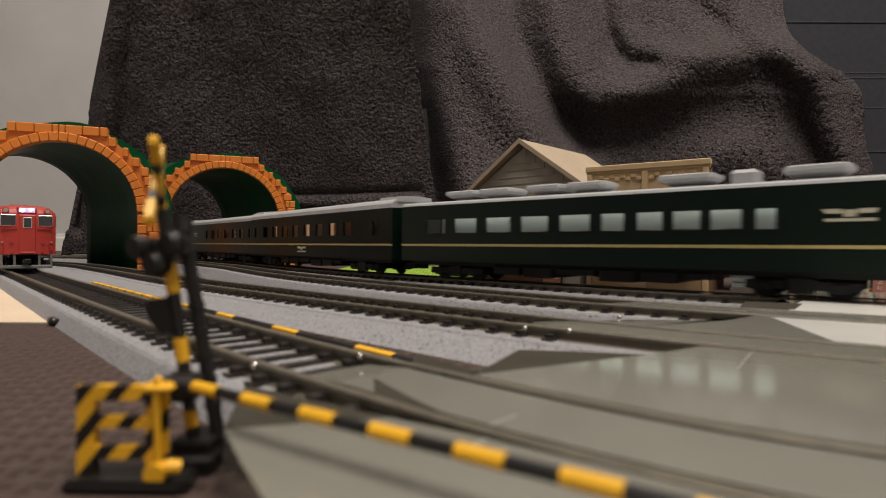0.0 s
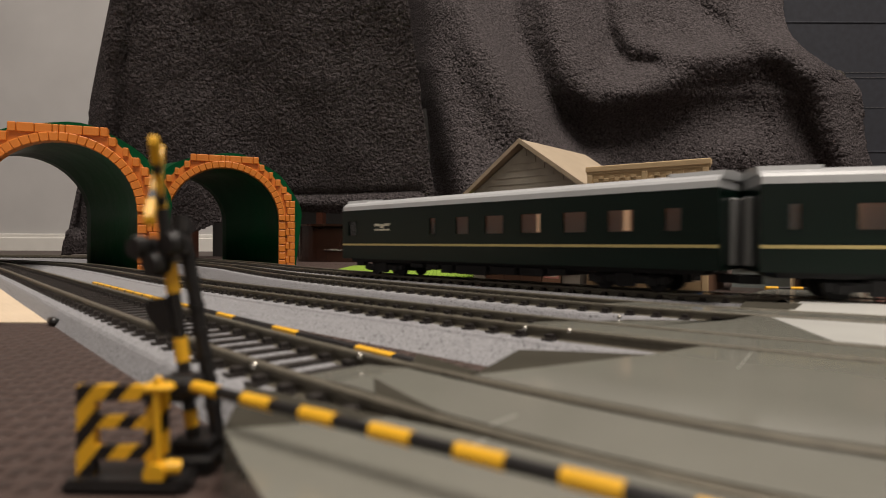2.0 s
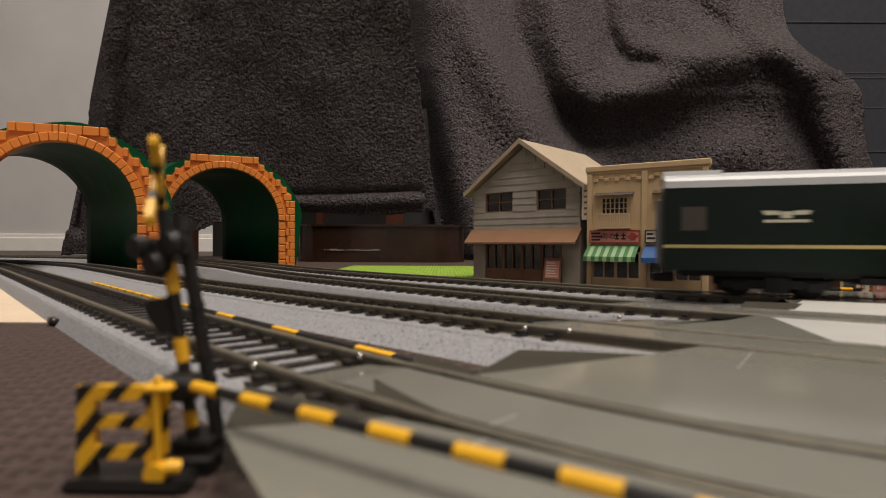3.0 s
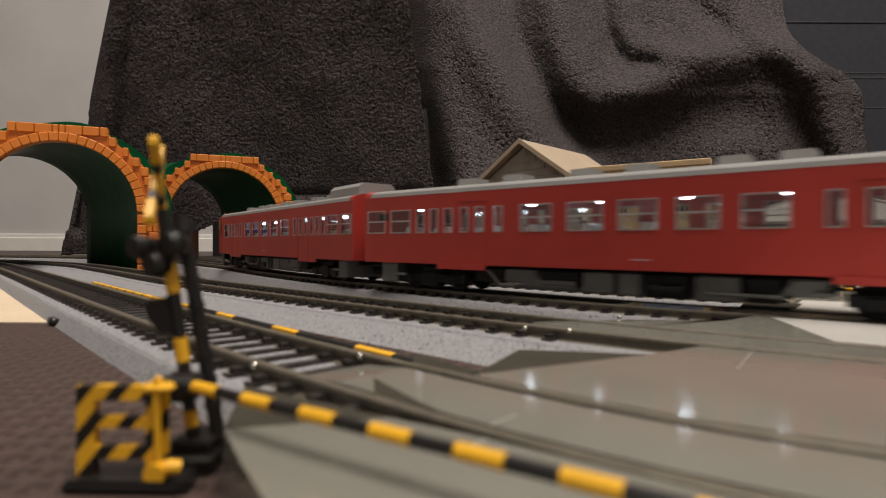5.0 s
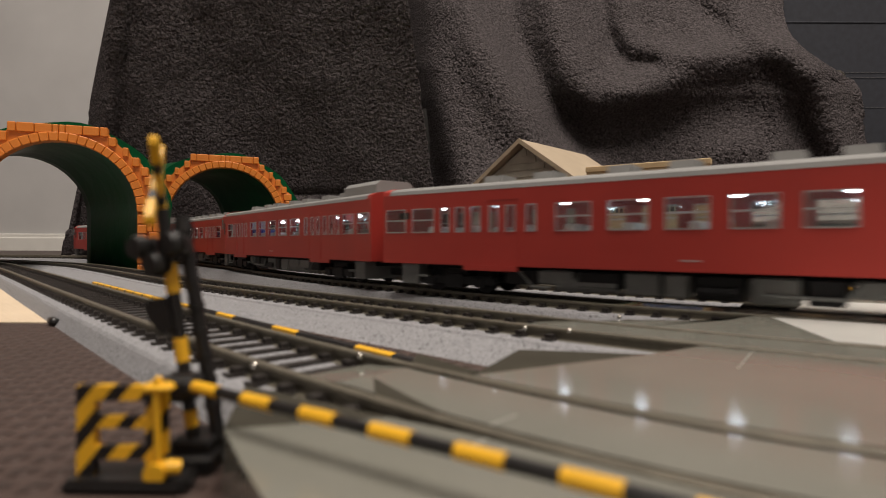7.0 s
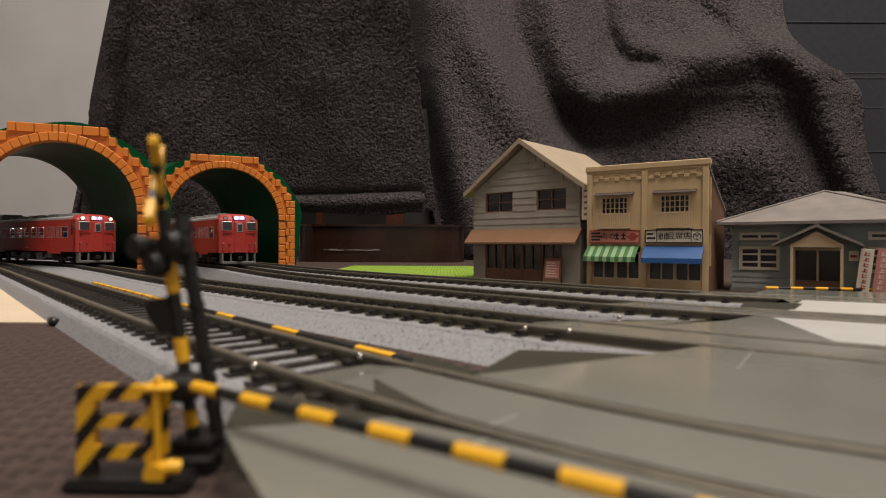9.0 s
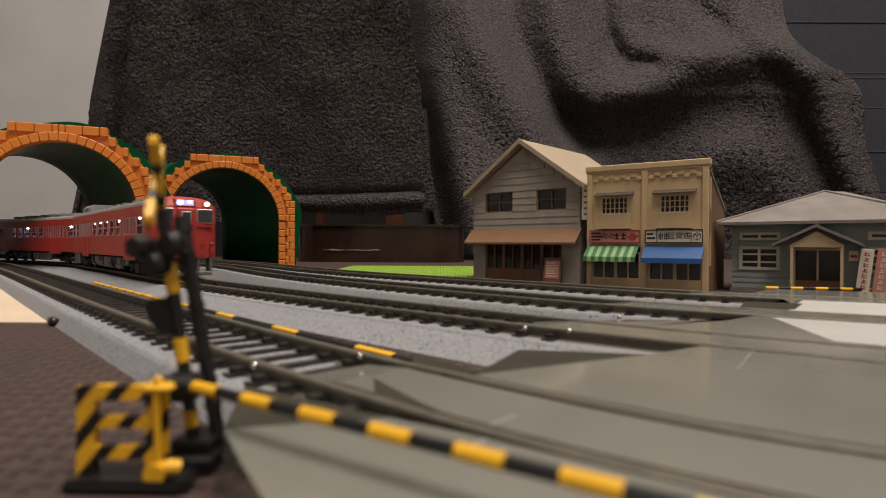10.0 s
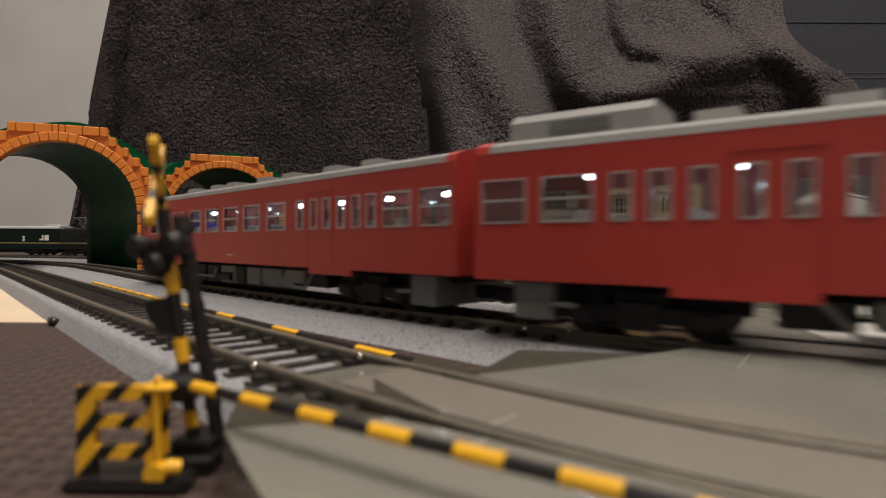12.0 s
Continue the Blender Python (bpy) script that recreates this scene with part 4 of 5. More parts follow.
s1 = part("sign_board", box(bmesh.new(), -22.0, -1.4, -1.5, -.85, 18.8, 24.0, .15), M_PINK, shop, "pink shop sign with dark lettering")
s2 = part("sign_board", box(bmesh.new(), .6, 21.9, -1.5, -.85, 18.8, 24.0, .15), M_SIGNW, shop, "cream shop sign with black lettering")
for sb, (a, b) in ((s1, (-22.0, -1.4)), (s2, (.6, 21.9))):
    bm = box(bmesh.new(), a, b, -1.7, -1.5, 18.8, 19.15); box(bm, a, b, -1.7, -1.5, 23.65, 24.0); box(bm, a, a + .35, -1.7, -1.5, 19.15, 23.65); box(bm, b - .35, b, -1.7, -1.5, 19.15, 23.65)
    part("sign_frame", bm, M_REDINK if sb is s1 else M_INK, sb)
for i in range(3):
    part("print_bar", box(bmesh.new(), -21.2, -17.4 + (i % 2) * .5, -1.62, -1.5, 22.3 - i * 1.3, 23.1 - i * 1.3), M_INK, s1)
text_part("\u8089\u306e", 3.0, (-14.2, -1.56, 21.4), s1, M_INK)
for x in (-10.6, -7.9):
    bm = box(bmesh.new(), x - 1.0, x + 1.0, -1.62, -1.5, 20.2, 20.7); box(bm, x - 1.0, x + 1.0, -1.62, -1.5, 21.6, 22.1); box(bm, x - .25, x + .25, -1.62, -1.5, 20.7, 22.9)
    part("print_bar", bm, M_INK, s1)
bm = bmesh.new()
tube(bm, (-4.2, -1.5, 21.4), (-4.2, -1.75, 21.4), 1.5, 16); box(bm, -6.6, -5.2, -1.65, -1.5, 21.0, 21.5); box(bm, -2.9, -1.8, -1.65, -1.5, 21.4, 21.9)
part("meat_emblem", bm, M_REDINK, s1)
for i, w in enumerate((2.4, 3.2)):
    part("print_bar", box(bmesh.new(), 1.3, 1.3 + w, -1.62, -1.5, 21.9 - i * 1.6, 22.7 - i * 1.6), M_INK, s2)
part("sign_divider", box(bmesh.new(), 5.0, 5.25, -1.66, -1.5, 19.2, 23.6), M_INK, s2)
part("sign_divider", box(bmesh.new(), 17.6, 17.85, -1.66, -1.5, 19.2, 23.6), M_INK, s2)
for x in (6.6, 8.7):
    bm = box(bmesh.new(), x - .75, x - .4, -1.62, -1.5, 20.2, 22.4); box(bm, x - .15, x + .15, -1.62, -1.5, 20.0, 22.8); box(bm, x + .4, x + .75, -1.62, -1.5, 20.2, 22.4)
    part("print_bar", bm, M_INK, s2)
text_part("\u8c46\u8150\u5e97", 2.9, (13.4, -1.56, 21.4), s2, M_INK)
bm = bmesh.new()
for a, b in (((18.6, 20.6), (19.8, 20.0)), ((19.8, 20.0), (21.0, 20.6)), ((18.6, 20.6), (18.6, 22.2)), ((19.8, 20.0), (19.8, 21.6)), ((21.0, 20.6), (21.0, 22.2)), ((18.6, 22.2), (19.8, 21.6)), ((19.8, 21.6), (21.0, 22.2)), ((18.6, 22.2), (19.8, 22.8)), ((19.8, 22.8), (21.0, 22.2))):
    tube(bm, (a[0], -1.6, a[1]), (b[0], -1.6, b[1]), .12, 6)
part("cube_emblem", bm, M_INK, s2)
for z in (10, 22):
    part("drain_pipe", box(bmesh.new(), 23.5, 24.0, 2.2, 3.2, z, z + 22), M_OCHRE, shop)

# small station building
station = thing("toy_station", "blue-grey boarded model station with hipped slate roof", "model station", "model buildings", at=mpose(114.7 + .788 * 31, 224 - .616 * 31, 0, 0, 0, -38))
holes = [(-28.4, -14.6, 20, 23), (-28.4, -14.6, 8.6, 17.6), (-10.4, 5.0, 1.0, 17), (12, 26, 20, 23), (12, 26, 8.6, 17.6)]
part("front_wall", wall_open(-31, 31, 0, 27.2, holes, 0, 1.2), M_TEAL, station)
boards(station, -31, 31, [1.6 + 2.13 * i for i in range(13)], 0, M_TEAL, holes)
for x in (-31, 29.8):
    part("side_wall", box(bmesh.new(), x, x + 1.2, 1.2, 44, 0, 27.2), M_TEAL, station)
part("back_wall", box(bmesh.new(), -29.8, 29.8, 42.8, 44, 0, 27.2), M_TEAL, station)
part("partition", box(bmesh.new(), -29.7, 29.7, 22, 23, .3, 26), M_BROWNFRAME, station)
bm = bmesh.new()
base = [bm.verts.new(p) for p in ((-36, -5.5, 27.0), (36, -5.5, 27.0), (36, 49, 27.0), (-36, 49, 27.0))]
low = [bm.verts.new(p) for p in ((-36, -5.5, 25.9), (36, -5.5, 25.9), (36, 49, 25.9), (-36, 49, 25.9))]
r1, r2 = bm.verts.new((-2, 19, 39.3)), bm.verts.new((4, 25, 39.3))
for f in ((base[0], base[1], r1), (base[1], base[2], r2, r1), (base[2], base[3], r2), (base[3], base[0], r1, r2)):
    bm.faces.new(f)
for i in range(4):
    bm.faces.new((base[i], low[i], low[(i + 1) % 4], base[(i + 1) % 4]))
bm.faces.new(low)
bmesh.ops.recalc_face_normals(bm, faces=bm.faces)
part("roof", bm, M_SLATE, station)
for p, q in (((-36, -5.5, 27.1), (-2, 19, 39.4)), ((36, -5.5, 27.1), (-2, 19, 39.4))):
    part("ridge_cap", tube(bmesh.new(), p, q, .45, 8), M_SLATE, station)
part("plinth", box(bmesh.new(), -31.4, 31.4, -.9, -.05, 0, 1.5), M_SLATE, station)
for h in (holes[0], holes[3]):
    window_unit(station, *h, -.5, M_PALEFRAME, 2, 1, 1.0)
for h in (holes[1], holes[4]):
    window_unit(station, *h, -.5, M_PALEFRAME, 2, 3, 1.1)
window_unit(station, -10.4, 5.0, 1.0, 17, .4, M_CREAM, 2, 1, .8, name="door")
part("door_kickboard", box(bmesh.new(), -9.6, 4.2, -.1, .2, 1.2, 5.2), M_BROWNFRAME, station)
porch = part("porch_roof", prism(bmesh.new(), [(-16.5, 17.6), (-2.7, 24.6), (11.1, 17.6), (11.1, 18.6), (-2.7, 25.8), (-16.5, 18.6)], "y", -7, 0), M_SLATE, station)
part("porch_gable", prism(bmesh.new(), [(-10.8, 18.2), (-2.7, 23.2), (5.4, 18.2), (5.4, 17.4), (-10.8, 17.4)], "y", -5.6, -5.0), M_CREAM, porch)
for x in (-10.6, 4.4):
    part("porch_post", box(bmesh.new(), x, x + .9, -5.9, -5.0, 0, 17.6), M_CREAM, porch)
part("notice_sign", box(bmesh.new(), 6.6, 9.4, -.95, -.8, 12.6, 16.2), M_SIGNW, station)
part("notice_mark", box(bmesh.new(), 7.0, 9.0, -1.05, -.95, 13.9, 14.7), M_REDINK, station)
for i, (dx, m1, m2, lab) in enumerate(((0, M_SIGNW, M_REDINK, "leaning cream banner board with red print"), (4.6, M_PINK, M_SIGNW, "leaning red banner board with cream print"))):
    bn = thing("banner_board", lab, "banner", "banner boards", at=mpose(144.6 + dx * .8, 195.2 - dx * .62, 0, 0, 6, -38))
    part("panel", box(bmesh.new(), -1.9, 1.9, -.25, .25, 1.6, 17, .1), m1, bn)
    for k in range(7):
        bm = box(bmesh.new(), -.8, .8, -.33, -.25, 3.2 + k * 1.9, 3.5 + k * 1.9); box(bm, -.6 + .3 * (k % 2), -.2 + .3 * (k % 2), -.33, -.25, 3.5 + k * 1.9, 4.5 + k * 1.9); box(bm, .1, .8, -.33, -.25, 3.9 + k * 1.9, 4.2 + k * 1.9)
        part("print_mark", bm, m2, bn)
    for x in (-1.4, 1.0):
        part("leg", box(bmesh.new(), x, x + .4, -.2, .2, 0, 1.6), M_BROWNFRAME, bn)
# ---- trains ----
M_SEAT = mat("blue_seat", (0.01, 0.05, 0.30), 0.6)
M_INNER = mat("pale_interior", (0.68, 0.67, 0.65), 0.6)
M_TANIN = mat("tan_interior", (0.45, 0.22, 0.12), 0.6)
M_LED = mat("cold_white_led", (0.8, 0.85, 1.0), 0.4, emit=(0.80, 0.88, 1.0), power=20)
M_LEDDIM = mat("dim_white_led", (0.8, 0.85, 1.0), 0.4, emit=(0.80, 0.88, 1.0), power=16)
M_HEAD = mat("violet_white_headlight", (0.8, 0.8, 1.0), 0.3, emit=(0.38, 0.30, 1.0), power=0.6)
M_WARM = mat("warm_headlight", (1.0, 0.95, 0.85), 0.3, emit=(1.0, 0.86, 0.68), power=2.0)
M_LEDSPOT = mat("bright_lamp_spot", (0.8, 0.8, 1.0), 0.3, emit=(0.85, 0.82, 1.0), power=5)
M_LENS = mat("dull_lens", (0.35, 0.32, 0.30), 0.2)
M_GLOWWARM = mat("warm_room_light", (0.8, 0.5, 0.3), 0.5, emit=(1.0, 0.55, 0.30), power=0.3)
M_GLOWSTRIP = mat("dim_warm_strip", (0.8, 0.5, 0.3), 0.5, emit=(1.0, 0.60, 0.42), power=0.55)
M_GLOWCOOL = mat("pale_room_light", (0.7, 0.8, 0.7), 0.5, emit=(0.86, 0.95, 0.84), power=1.7)
M_STRIPE = mat("gold_stripe", (0.50, 0.40, 0.16), 0.45)
M_CREST = mat("silver_emblem", (0.55, 0.53, 0.42), 0.4)
M_FRAME = mat("aluminium_frame", (0.55, 0.55, 0.55), 0.35, metal=0.6)
M_GANG = mat("grey_bellows", (0.20, 0.20, 0.20), 0.7)
HALF, WID = 69.5, 9.65


def bogie(parent, x, m):
    bm = bmesh.new()
    for sg in (-1, 1):
        box(bm, x - 10.5, x + 10.5, sg * 7.2 - .8, sg * 7.2 + .8, 2.0, 4.0, .2)
        for dx in (-7, 7):
            box(bm, x + dx - 1.4, x + dx + 1.4, sg * 7.6 - .9, sg * 7.6 + .9, 1.6, 3.6, .2)
        box(bm, x - 2.5, x + 2.5, sg * 7.6 - .8, sg * 7.6 + .8, 1.2, 4.6, .2)
    box(bm, x - 3, x + 3, -7, 7, 2.6, 5.6)
    b = part("bogie", bm, m, parent)
    for dx in (-7, 7):
        bm = bmesh.new()
        for sg in (-1, 1):
            tube(bm, (x + dx, sg * 4.0, 2.85), (x + dx, sg * 5.3, 2.85), 2.85, 20)
        tube(bm, (x + dx, -4, 2.85), (x + dx, 4, 2.85), .7, 8)
        part("wheelset", bm, M_UNDER, b)


def roof_shell(eave, top, material, parent, x0, x1, lab=""):
    pts = []
    for i in range(15):
        a = math.pi * i / 14
        pts.append((-math.cos(a) * (WID + .05), eave + (top - eave) * (math.sin(a) ** .62)))
    bm = bmesh.new()
    prism(bm, pts, "x", x0, x1)
    o = part("roof", bm, material, parent, lab)
    return o


def side_windows(parent, holes, y, frame_m, glass, bar):
    for sg in (-1, 1):
        for k, (a, b, c, d) in enumerate(holes):
            bm = bmesh.new()
            w = .2
            yy = sg * y
            for x in (a, b - w):
                box(bm, x, x + w, min(yy, yy + sg * .14), max(yy, yy + sg * .14), c, d)
            for z in (c, d - w):
                box(bm, a + w, b - w, min(yy, yy + sg * .14), max(yy, yy + sg * .14), z, z + w)
            if bar and b - a > 4:
                box(bm, a + w, b - w, min(yy, yy + sg * .12), max(yy, yy + sg * .12), (c + d) / 2 - .05, (c + d) / 2 + .25)
            o = part("window", bm, frame_m, parent)
            g0 = yy - sg * .35
            pane("pane", box(bmesh.new(), a, b, min(g0, g0 - sg * .12), max(g0, g0 - sg * .12), c, d), glass, o)


KIHA = [(6, 13.6), (15.3, 17.5), (19.8, 22.2), (24.4, 27.0), (29.6, 32), (36.6, 43.6), (46.8, 54), (57.2, 64.6), (67.6, 75.2), (78.6, 86.2), (90.6, 93.0), (95.6, 98.0), (99.9, 102.3), (104.6, 107.1), (109.0, 111.6), (113.3, 115.9), (117.9, 124.7), (126.8, 133.3)]


def kiha(name, label, group, led, aircon, face_lamp):
    """Red diesel railcar, cab at +x."""
    t = thing(name, label, "railcar", group)
    holes = []
    for a, b in KIHA:
        lo, hi = HALF - 4.5 - b, HALF - 4.5 - a
        holes.append((lo, hi, 14.05, 19.85))
    eave, bot = 23.4, 6.6
    bm = bmesh.new()
    for sg in (-1, 1):
        w = wall_open(-HALF, HALF - 2, bot, eave, holes, -.35, .35)
        bmesh.ops.translate(w, verts=w.verts, vec=(0, sg * (WID - .35), 0))
        me = bpy.data.meshes.new("t"); w.to_mesh(me); w.free(); bm.from_mesh(me)
        box(bm, -44, -30, sg * WID - .3, sg * WID + .02, bot - 1.1, bot + .1)
        box(bm, 34, 50, sg * WID - .3, sg * WID + .02, bot - 1.1, bot + .1)
    box(bm, -HALF, -HALF + .8, -WID + .6, WID - .6, bot, eave)
    # flat-end roof rim
    pts = [(-math.cos(math.pi * i / 12) * WID, eave + 2.4 * math.sin(math.pi * i / 12) ** .62) for i in range(13)]
    prism(bm, pts, "x", -HALF, -HALF + 2.2)
    body = part("body", bm, M_RED, t, "red painted body shell")
    # doors: raised outline on each side
    for sg in (-1, 1):
        for c0, c1 in ((18.8, 28.2), (94.5, 103.3)):
            lo, hi = HALF - 4.5 - c1, HALF - 4.5 - c0
            bm = bmesh.new()
            y0, y1 = sorted((sg * WID, sg * (WID + .13)))
            box(bm, lo, lo + .25, y0, y1, bot, 21.4); box(bm, hi - .25, hi, y0, y1, bot, 21.4); box(bm, lo + .25, hi - .25, y0, y1, 21.1, 21.4)
            part("sliding_door", bm, M_RED, t)
        bm = bmesh.new()
        y0, y1 = sorted((sg * WID, sg * (WID + .1)))
        box(bm, HALF - 7.2, HALF - 4.4, y0, y1, bot + .6, 21.0)
        o = part("crew_door", bm, M_RED, t)
        y0, y1 = sorted((sg * (WID + .1), sg * (WID + .16)))
        part("crew_window", box(bmesh.new(), HALF - 6.7, HALF - 4.9, y0, y1, 15.4, 20.4), M_BLACK, o)
    side_windows(t, holes, WID, M_FRAME, M_GLASS, True)
    roof_shell(eave, eave + 2.3, M_GREYROOF, t, -HALF + 2.3, HALF - 6.5, "grey ribbed roof")
    # cab front, curved in plan
    nseg = 12
    def front_x(y):
        return HALF - .9 * (abs(y) / WID) ** 2.2 - (0.6 if abs(y) > WID - .5 else 0)
    outline = [(bot, 0.0), (17.5, 0.0), (20.5, -.25), (23.0, -.8), (24.6, -1.6), (25.6, -2.8), (26.2, -4.2), (26.3, -6.6)]
    bm = bmesh.new()
    cols = []
    for i in range(nseg + 1):
        y = -WID + 2 * WID * i / nseg
        k = math.sqrt(max(0, 1 - (y / (WID + .05)) ** 2)) ** .62
        col = []
        for z, dx in outline:
            zz = z if z <= eave else eave + (z - eave) * (k if abs(y) < WID else 0)
            col.append(bm.verts.new((front_x(y) + dx, y, zz)))
        cols.append(col)
    for i in range(nseg):
        for j in range(len(outline) - 1):
            bm.faces.new((cols[i][j], cols[i + 1][j], cols[i + 1][j + 1], cols[i][j + 1]))
    for col in (cols[0], cols[-1]):
        lo = bm.verts.new((HALF - 7, col[0].co.y, bot))
        hi = bm.verts.new((HALF - 7, col[0].co.y, eave))
        bm.faces.new([lo] + col[:4] + [hi])
    bmesh.ops.remove_doubles(bm, verts=bm.verts, dist=.001)
    bmesh.ops.recalc_face_normals(bm, faces=bm.faces)
    face = part("cab_front", bm, M_RED, t, "red cab front", smooth=False)
    for sg in (-1, 1):
        bm = bmesh.new()
        y0, y1 = sorted((sg * 3.5, sg * 8.5))
        box(bm, HALF - 1.6, HALF + .02, y0, y1, 17.7, 22.3, .3)
        w = part("windscreen_frame", bm, M_FRAME, face)
        part("windscreen", box(bmesh.new(), HALF - 1.5, HALF + .1, y0 + .22, y1 - .22, 17.95, 22.05, .15), mat_screen, w)
        bm = bmesh.new()
        y0, y1 = sorted((sg * (WID + .02), sg * (WID + .18)))
        box(bm, HALF - 3.6, HALF - 1.6, y0, y1, 17.7, 22.2)
        part("corner_window", bm, mat_corner, face)
        bm = tube(bmesh.new(), (HALF - 3.2, sg * 6.7, 23.9), (HALF - .75, sg * 6.7, 23.9), 1.1, 20)
        h = part("headlight_ring", bm, M_RED, face)
        part("headlight", tube(bmesh.new(), (HALF - 1.4, sg * 6.7, 23.9), (HALF - .5, sg * 6.7, 23.9), .82, 20), face_lamp, h)
        for z in (11.4, 9.6, 8.6):
            part("lamp_housing" if z > 11 else "hose_cock", tube(bmesh.new(), (HALF - .6, sg * 7.9, z), (HALF + .35, sg * 7.9, z), .5, 10), M_RED, face)
        part("bracket", box(bmesh.new(), HALF - .3, HALF + .3, *sorted((sg * 4.5, sg * 5.6)), 11.0, 11.4), M_RED, face)
        part("bracket", box(bmesh.new(), HALF - .3, HALF + .3, *sorted((sg * 4.4, sg * 5.4)), 7.4, 7.8), M_RED, face)
        part("handrail", box(bmesh.new(), HALF - .4, HALF + .25, *sorted((sg * 3.4, sg * 8.4)), 16.6, 16.95), M_RED, face)
        part("tail_lamp", tube(bmesh.new(), (HALF - .6, sg * 7.9, 11.4), (HALF + .45, sg * 7.9, 11.4), .35, 10), M_LENS, face)
    bm = bmesh.new()
    box(bm, HALF - .8, HALF + .55, -2.7, 2.7, 7.2, 22.3, .35)
    d = part("gangway_door", bm, M_RED, face)
    bm = box(bmesh.new(), HALF + .5, HALF + .75, -1.5, 1.5, 17.0, 21.3, .1)
    part("door_window_frame", bm, M_FRAME, d)
    part("door_window", box(bmesh.new(), HALF + .6, HALF + .85, -1.15, 1.15, 17.35, 20.95, .1), mat_screen, d)
    bm = box(bmesh.new(), HALF + .5, HALF + 1.2, -2.6, 2.6, 7.0, 7.6, .15); tube(bm, (HALF + .5, 0, 8.9), (HALF + .7, 0, 8.9), 1.6, 14)
    part("step", bm, M_RED, d)
    bm = box(bmesh.new(), HALF - 3.5, HALF - .6, -3.2, 3.2, 22.7, 25.4, .3)
    sb = part("destination_box", bm, M_RED, face)
    part("destination_lamp", box(bmesh.new(), HALF - 1.2, HALF - .48, -2.7, 2.7, 23.1, 25.0, .2), M_HEAD if face_lamp else M_LENS, sb)
    part("roof_lamp_spot", tube(bmesh.new(), (HALF - 1.0, -1.5, 24.05), (HALF - .36, -1.5, 24.05), .75, 14), M_LEDSPOT, sb)
    part("roof_lamp_spot", tube(bmesh.new(), (HALF - 1.0, 1.4, 24.4), (HALF - .36, 1.4, 24.4), .5, 14), M_LEDSPOT, sb)
    # skirt / pilot
    bm = bmesh.new()
    for sg in (-1, 1):
        box(bm, HALF - 4.5, HALF - .5, *sorted((sg * 7.6, sg * 8.4)), 1.4, 6.5, .2)
        box(bm, HALF - 1.2, HALF - .5, *sorted((sg * 3.6, sg * 4.4)), 1.9, 6.5)
    box(bm, HALF - 2.2, HALF - .3, -8.4, 8.4, 1.0, 2.3, .25)
    part("pilot", bm, M_UNDERGREY, t, "grey pilot under the cab")
    part("coupler", box(bmesh.new(), HALF - 4, HALF + 1.2, -1.2, 1.2, 2.8, 4.8, .3), M_UNDER, t)
    part("coupler", box(bmesh.new(), -HALF - 1.4, -HALF + 4, -1.2, 1.2, 2.8, 4.8, .3), M_UNDER, t)
    part("gangway", box(bmesh.new(), -HALF - 1.2, -HALF, -3.4, 3.4, 6.8, 21.5, .3), M_GANG, t)
    # underframe boxes
    bm = box(bmesh.new(), -66, 64, -5, 5, 5.2, 6.7)
    rnd = random.Random(5)
    part("underframe", bm, M_UNDER, t)
    x = -34.0
    while x < 32:
        w = rnd.uniform(5, 10)
        z0 = rnd.uniform(1.4, 3.2)
        for sg in (-1, 1):
            part("equipment_box", box(bmesh.new(), x, x + w - 1, *sorted((sg * 4.5, sg * 8.2)), z0, 6.0, .3), M_UNDERGREY if rnd.random() < .75 else M_UNDER, t)
        x += w
    for sg in (-1, 1):
        part("fuel_tank", tube(bmesh.new(), (-22, sg * 6.6, 3.4), (-9, sg * 6.6, 3.4), 1.7, 14), M_UNDERGREY, t)
        part("air_tank", tube(bmesh.new(), (6, sg * 8.0, 3.2), (12, sg * 8.0, 3.2), 1.1, 12), M_UNDER, t)
        bm = bmesh.new()
        for p, q in (((-30, 5.6), (-27, 2.4)), ((-27, 2.4), (-23, 2.4)), ((14, 5.4), (16, 3.0)), ((16, 3.0), (27, 3.0)), ((27, 3.0), (29, 5.6))):
            tube(bm, (p[0], sg * 8.5, p[1]), (q[0], sg * 8.5, q[1]), .32, 8)
        part("pipe", bm, M_UNDERGREY, t)
        for x in (-57, 33, 58):
            part("foot_step", box(bmesh.new(), x - 1.6, x + 1.6, *sorted((sg * 7.6, sg * 9.0)), 3.4, 4.0, .1), M_UNDERGREY, t)
        part("number_plate_bar", box(bmesh.new(), 3, 6.5, *sorted((sg * WID, sg * (WID + .05))), 8.45, 8.68), M_FRAME, t)
    part("end_step", box(bmesh.new(), -64, -58.5, -8.6, 8.6, 1.6, 6.5, .2), M_UNDERGREY, t)
    bogie(t, 46, M_UNDER)
    bogie(t, -48, M_UNDER)
    for c in (25, 41, 51, 68, 80, 97, 110):
        xx = HALF - c
        bm = prism(bmesh.new(), [(-3.4, 25.6), (-3.0, 27.3), (3.0, 27.3), (3.4, 25.6)], "x", xx - 2.4, xx + 2.4)
        part("roof_vent", bm, M_GREYROOF, t)
    if aircon:
        bm = prism(bmesh.new(), [(-6.2, 25.2), (-6.0, 27.8), (-4.6, 29.0), (4.6, 29.0), (6.0, 27.8), (6.2, 25.2)], "x", -66, -47)
        ac = part("roof_air_conditioner", bm, M_GREYROOF, t)
        part("grille", box(bmesh.new(), -60, -52, -6.35, -6.1, 26.0, 27.4), M_UNDERGREY, ac)
    else:
        part("louvre", box(bmesh.new(), -64, -60.5, -WID - .1, -WID, 17.4, 19.0), M_BLACK, t)
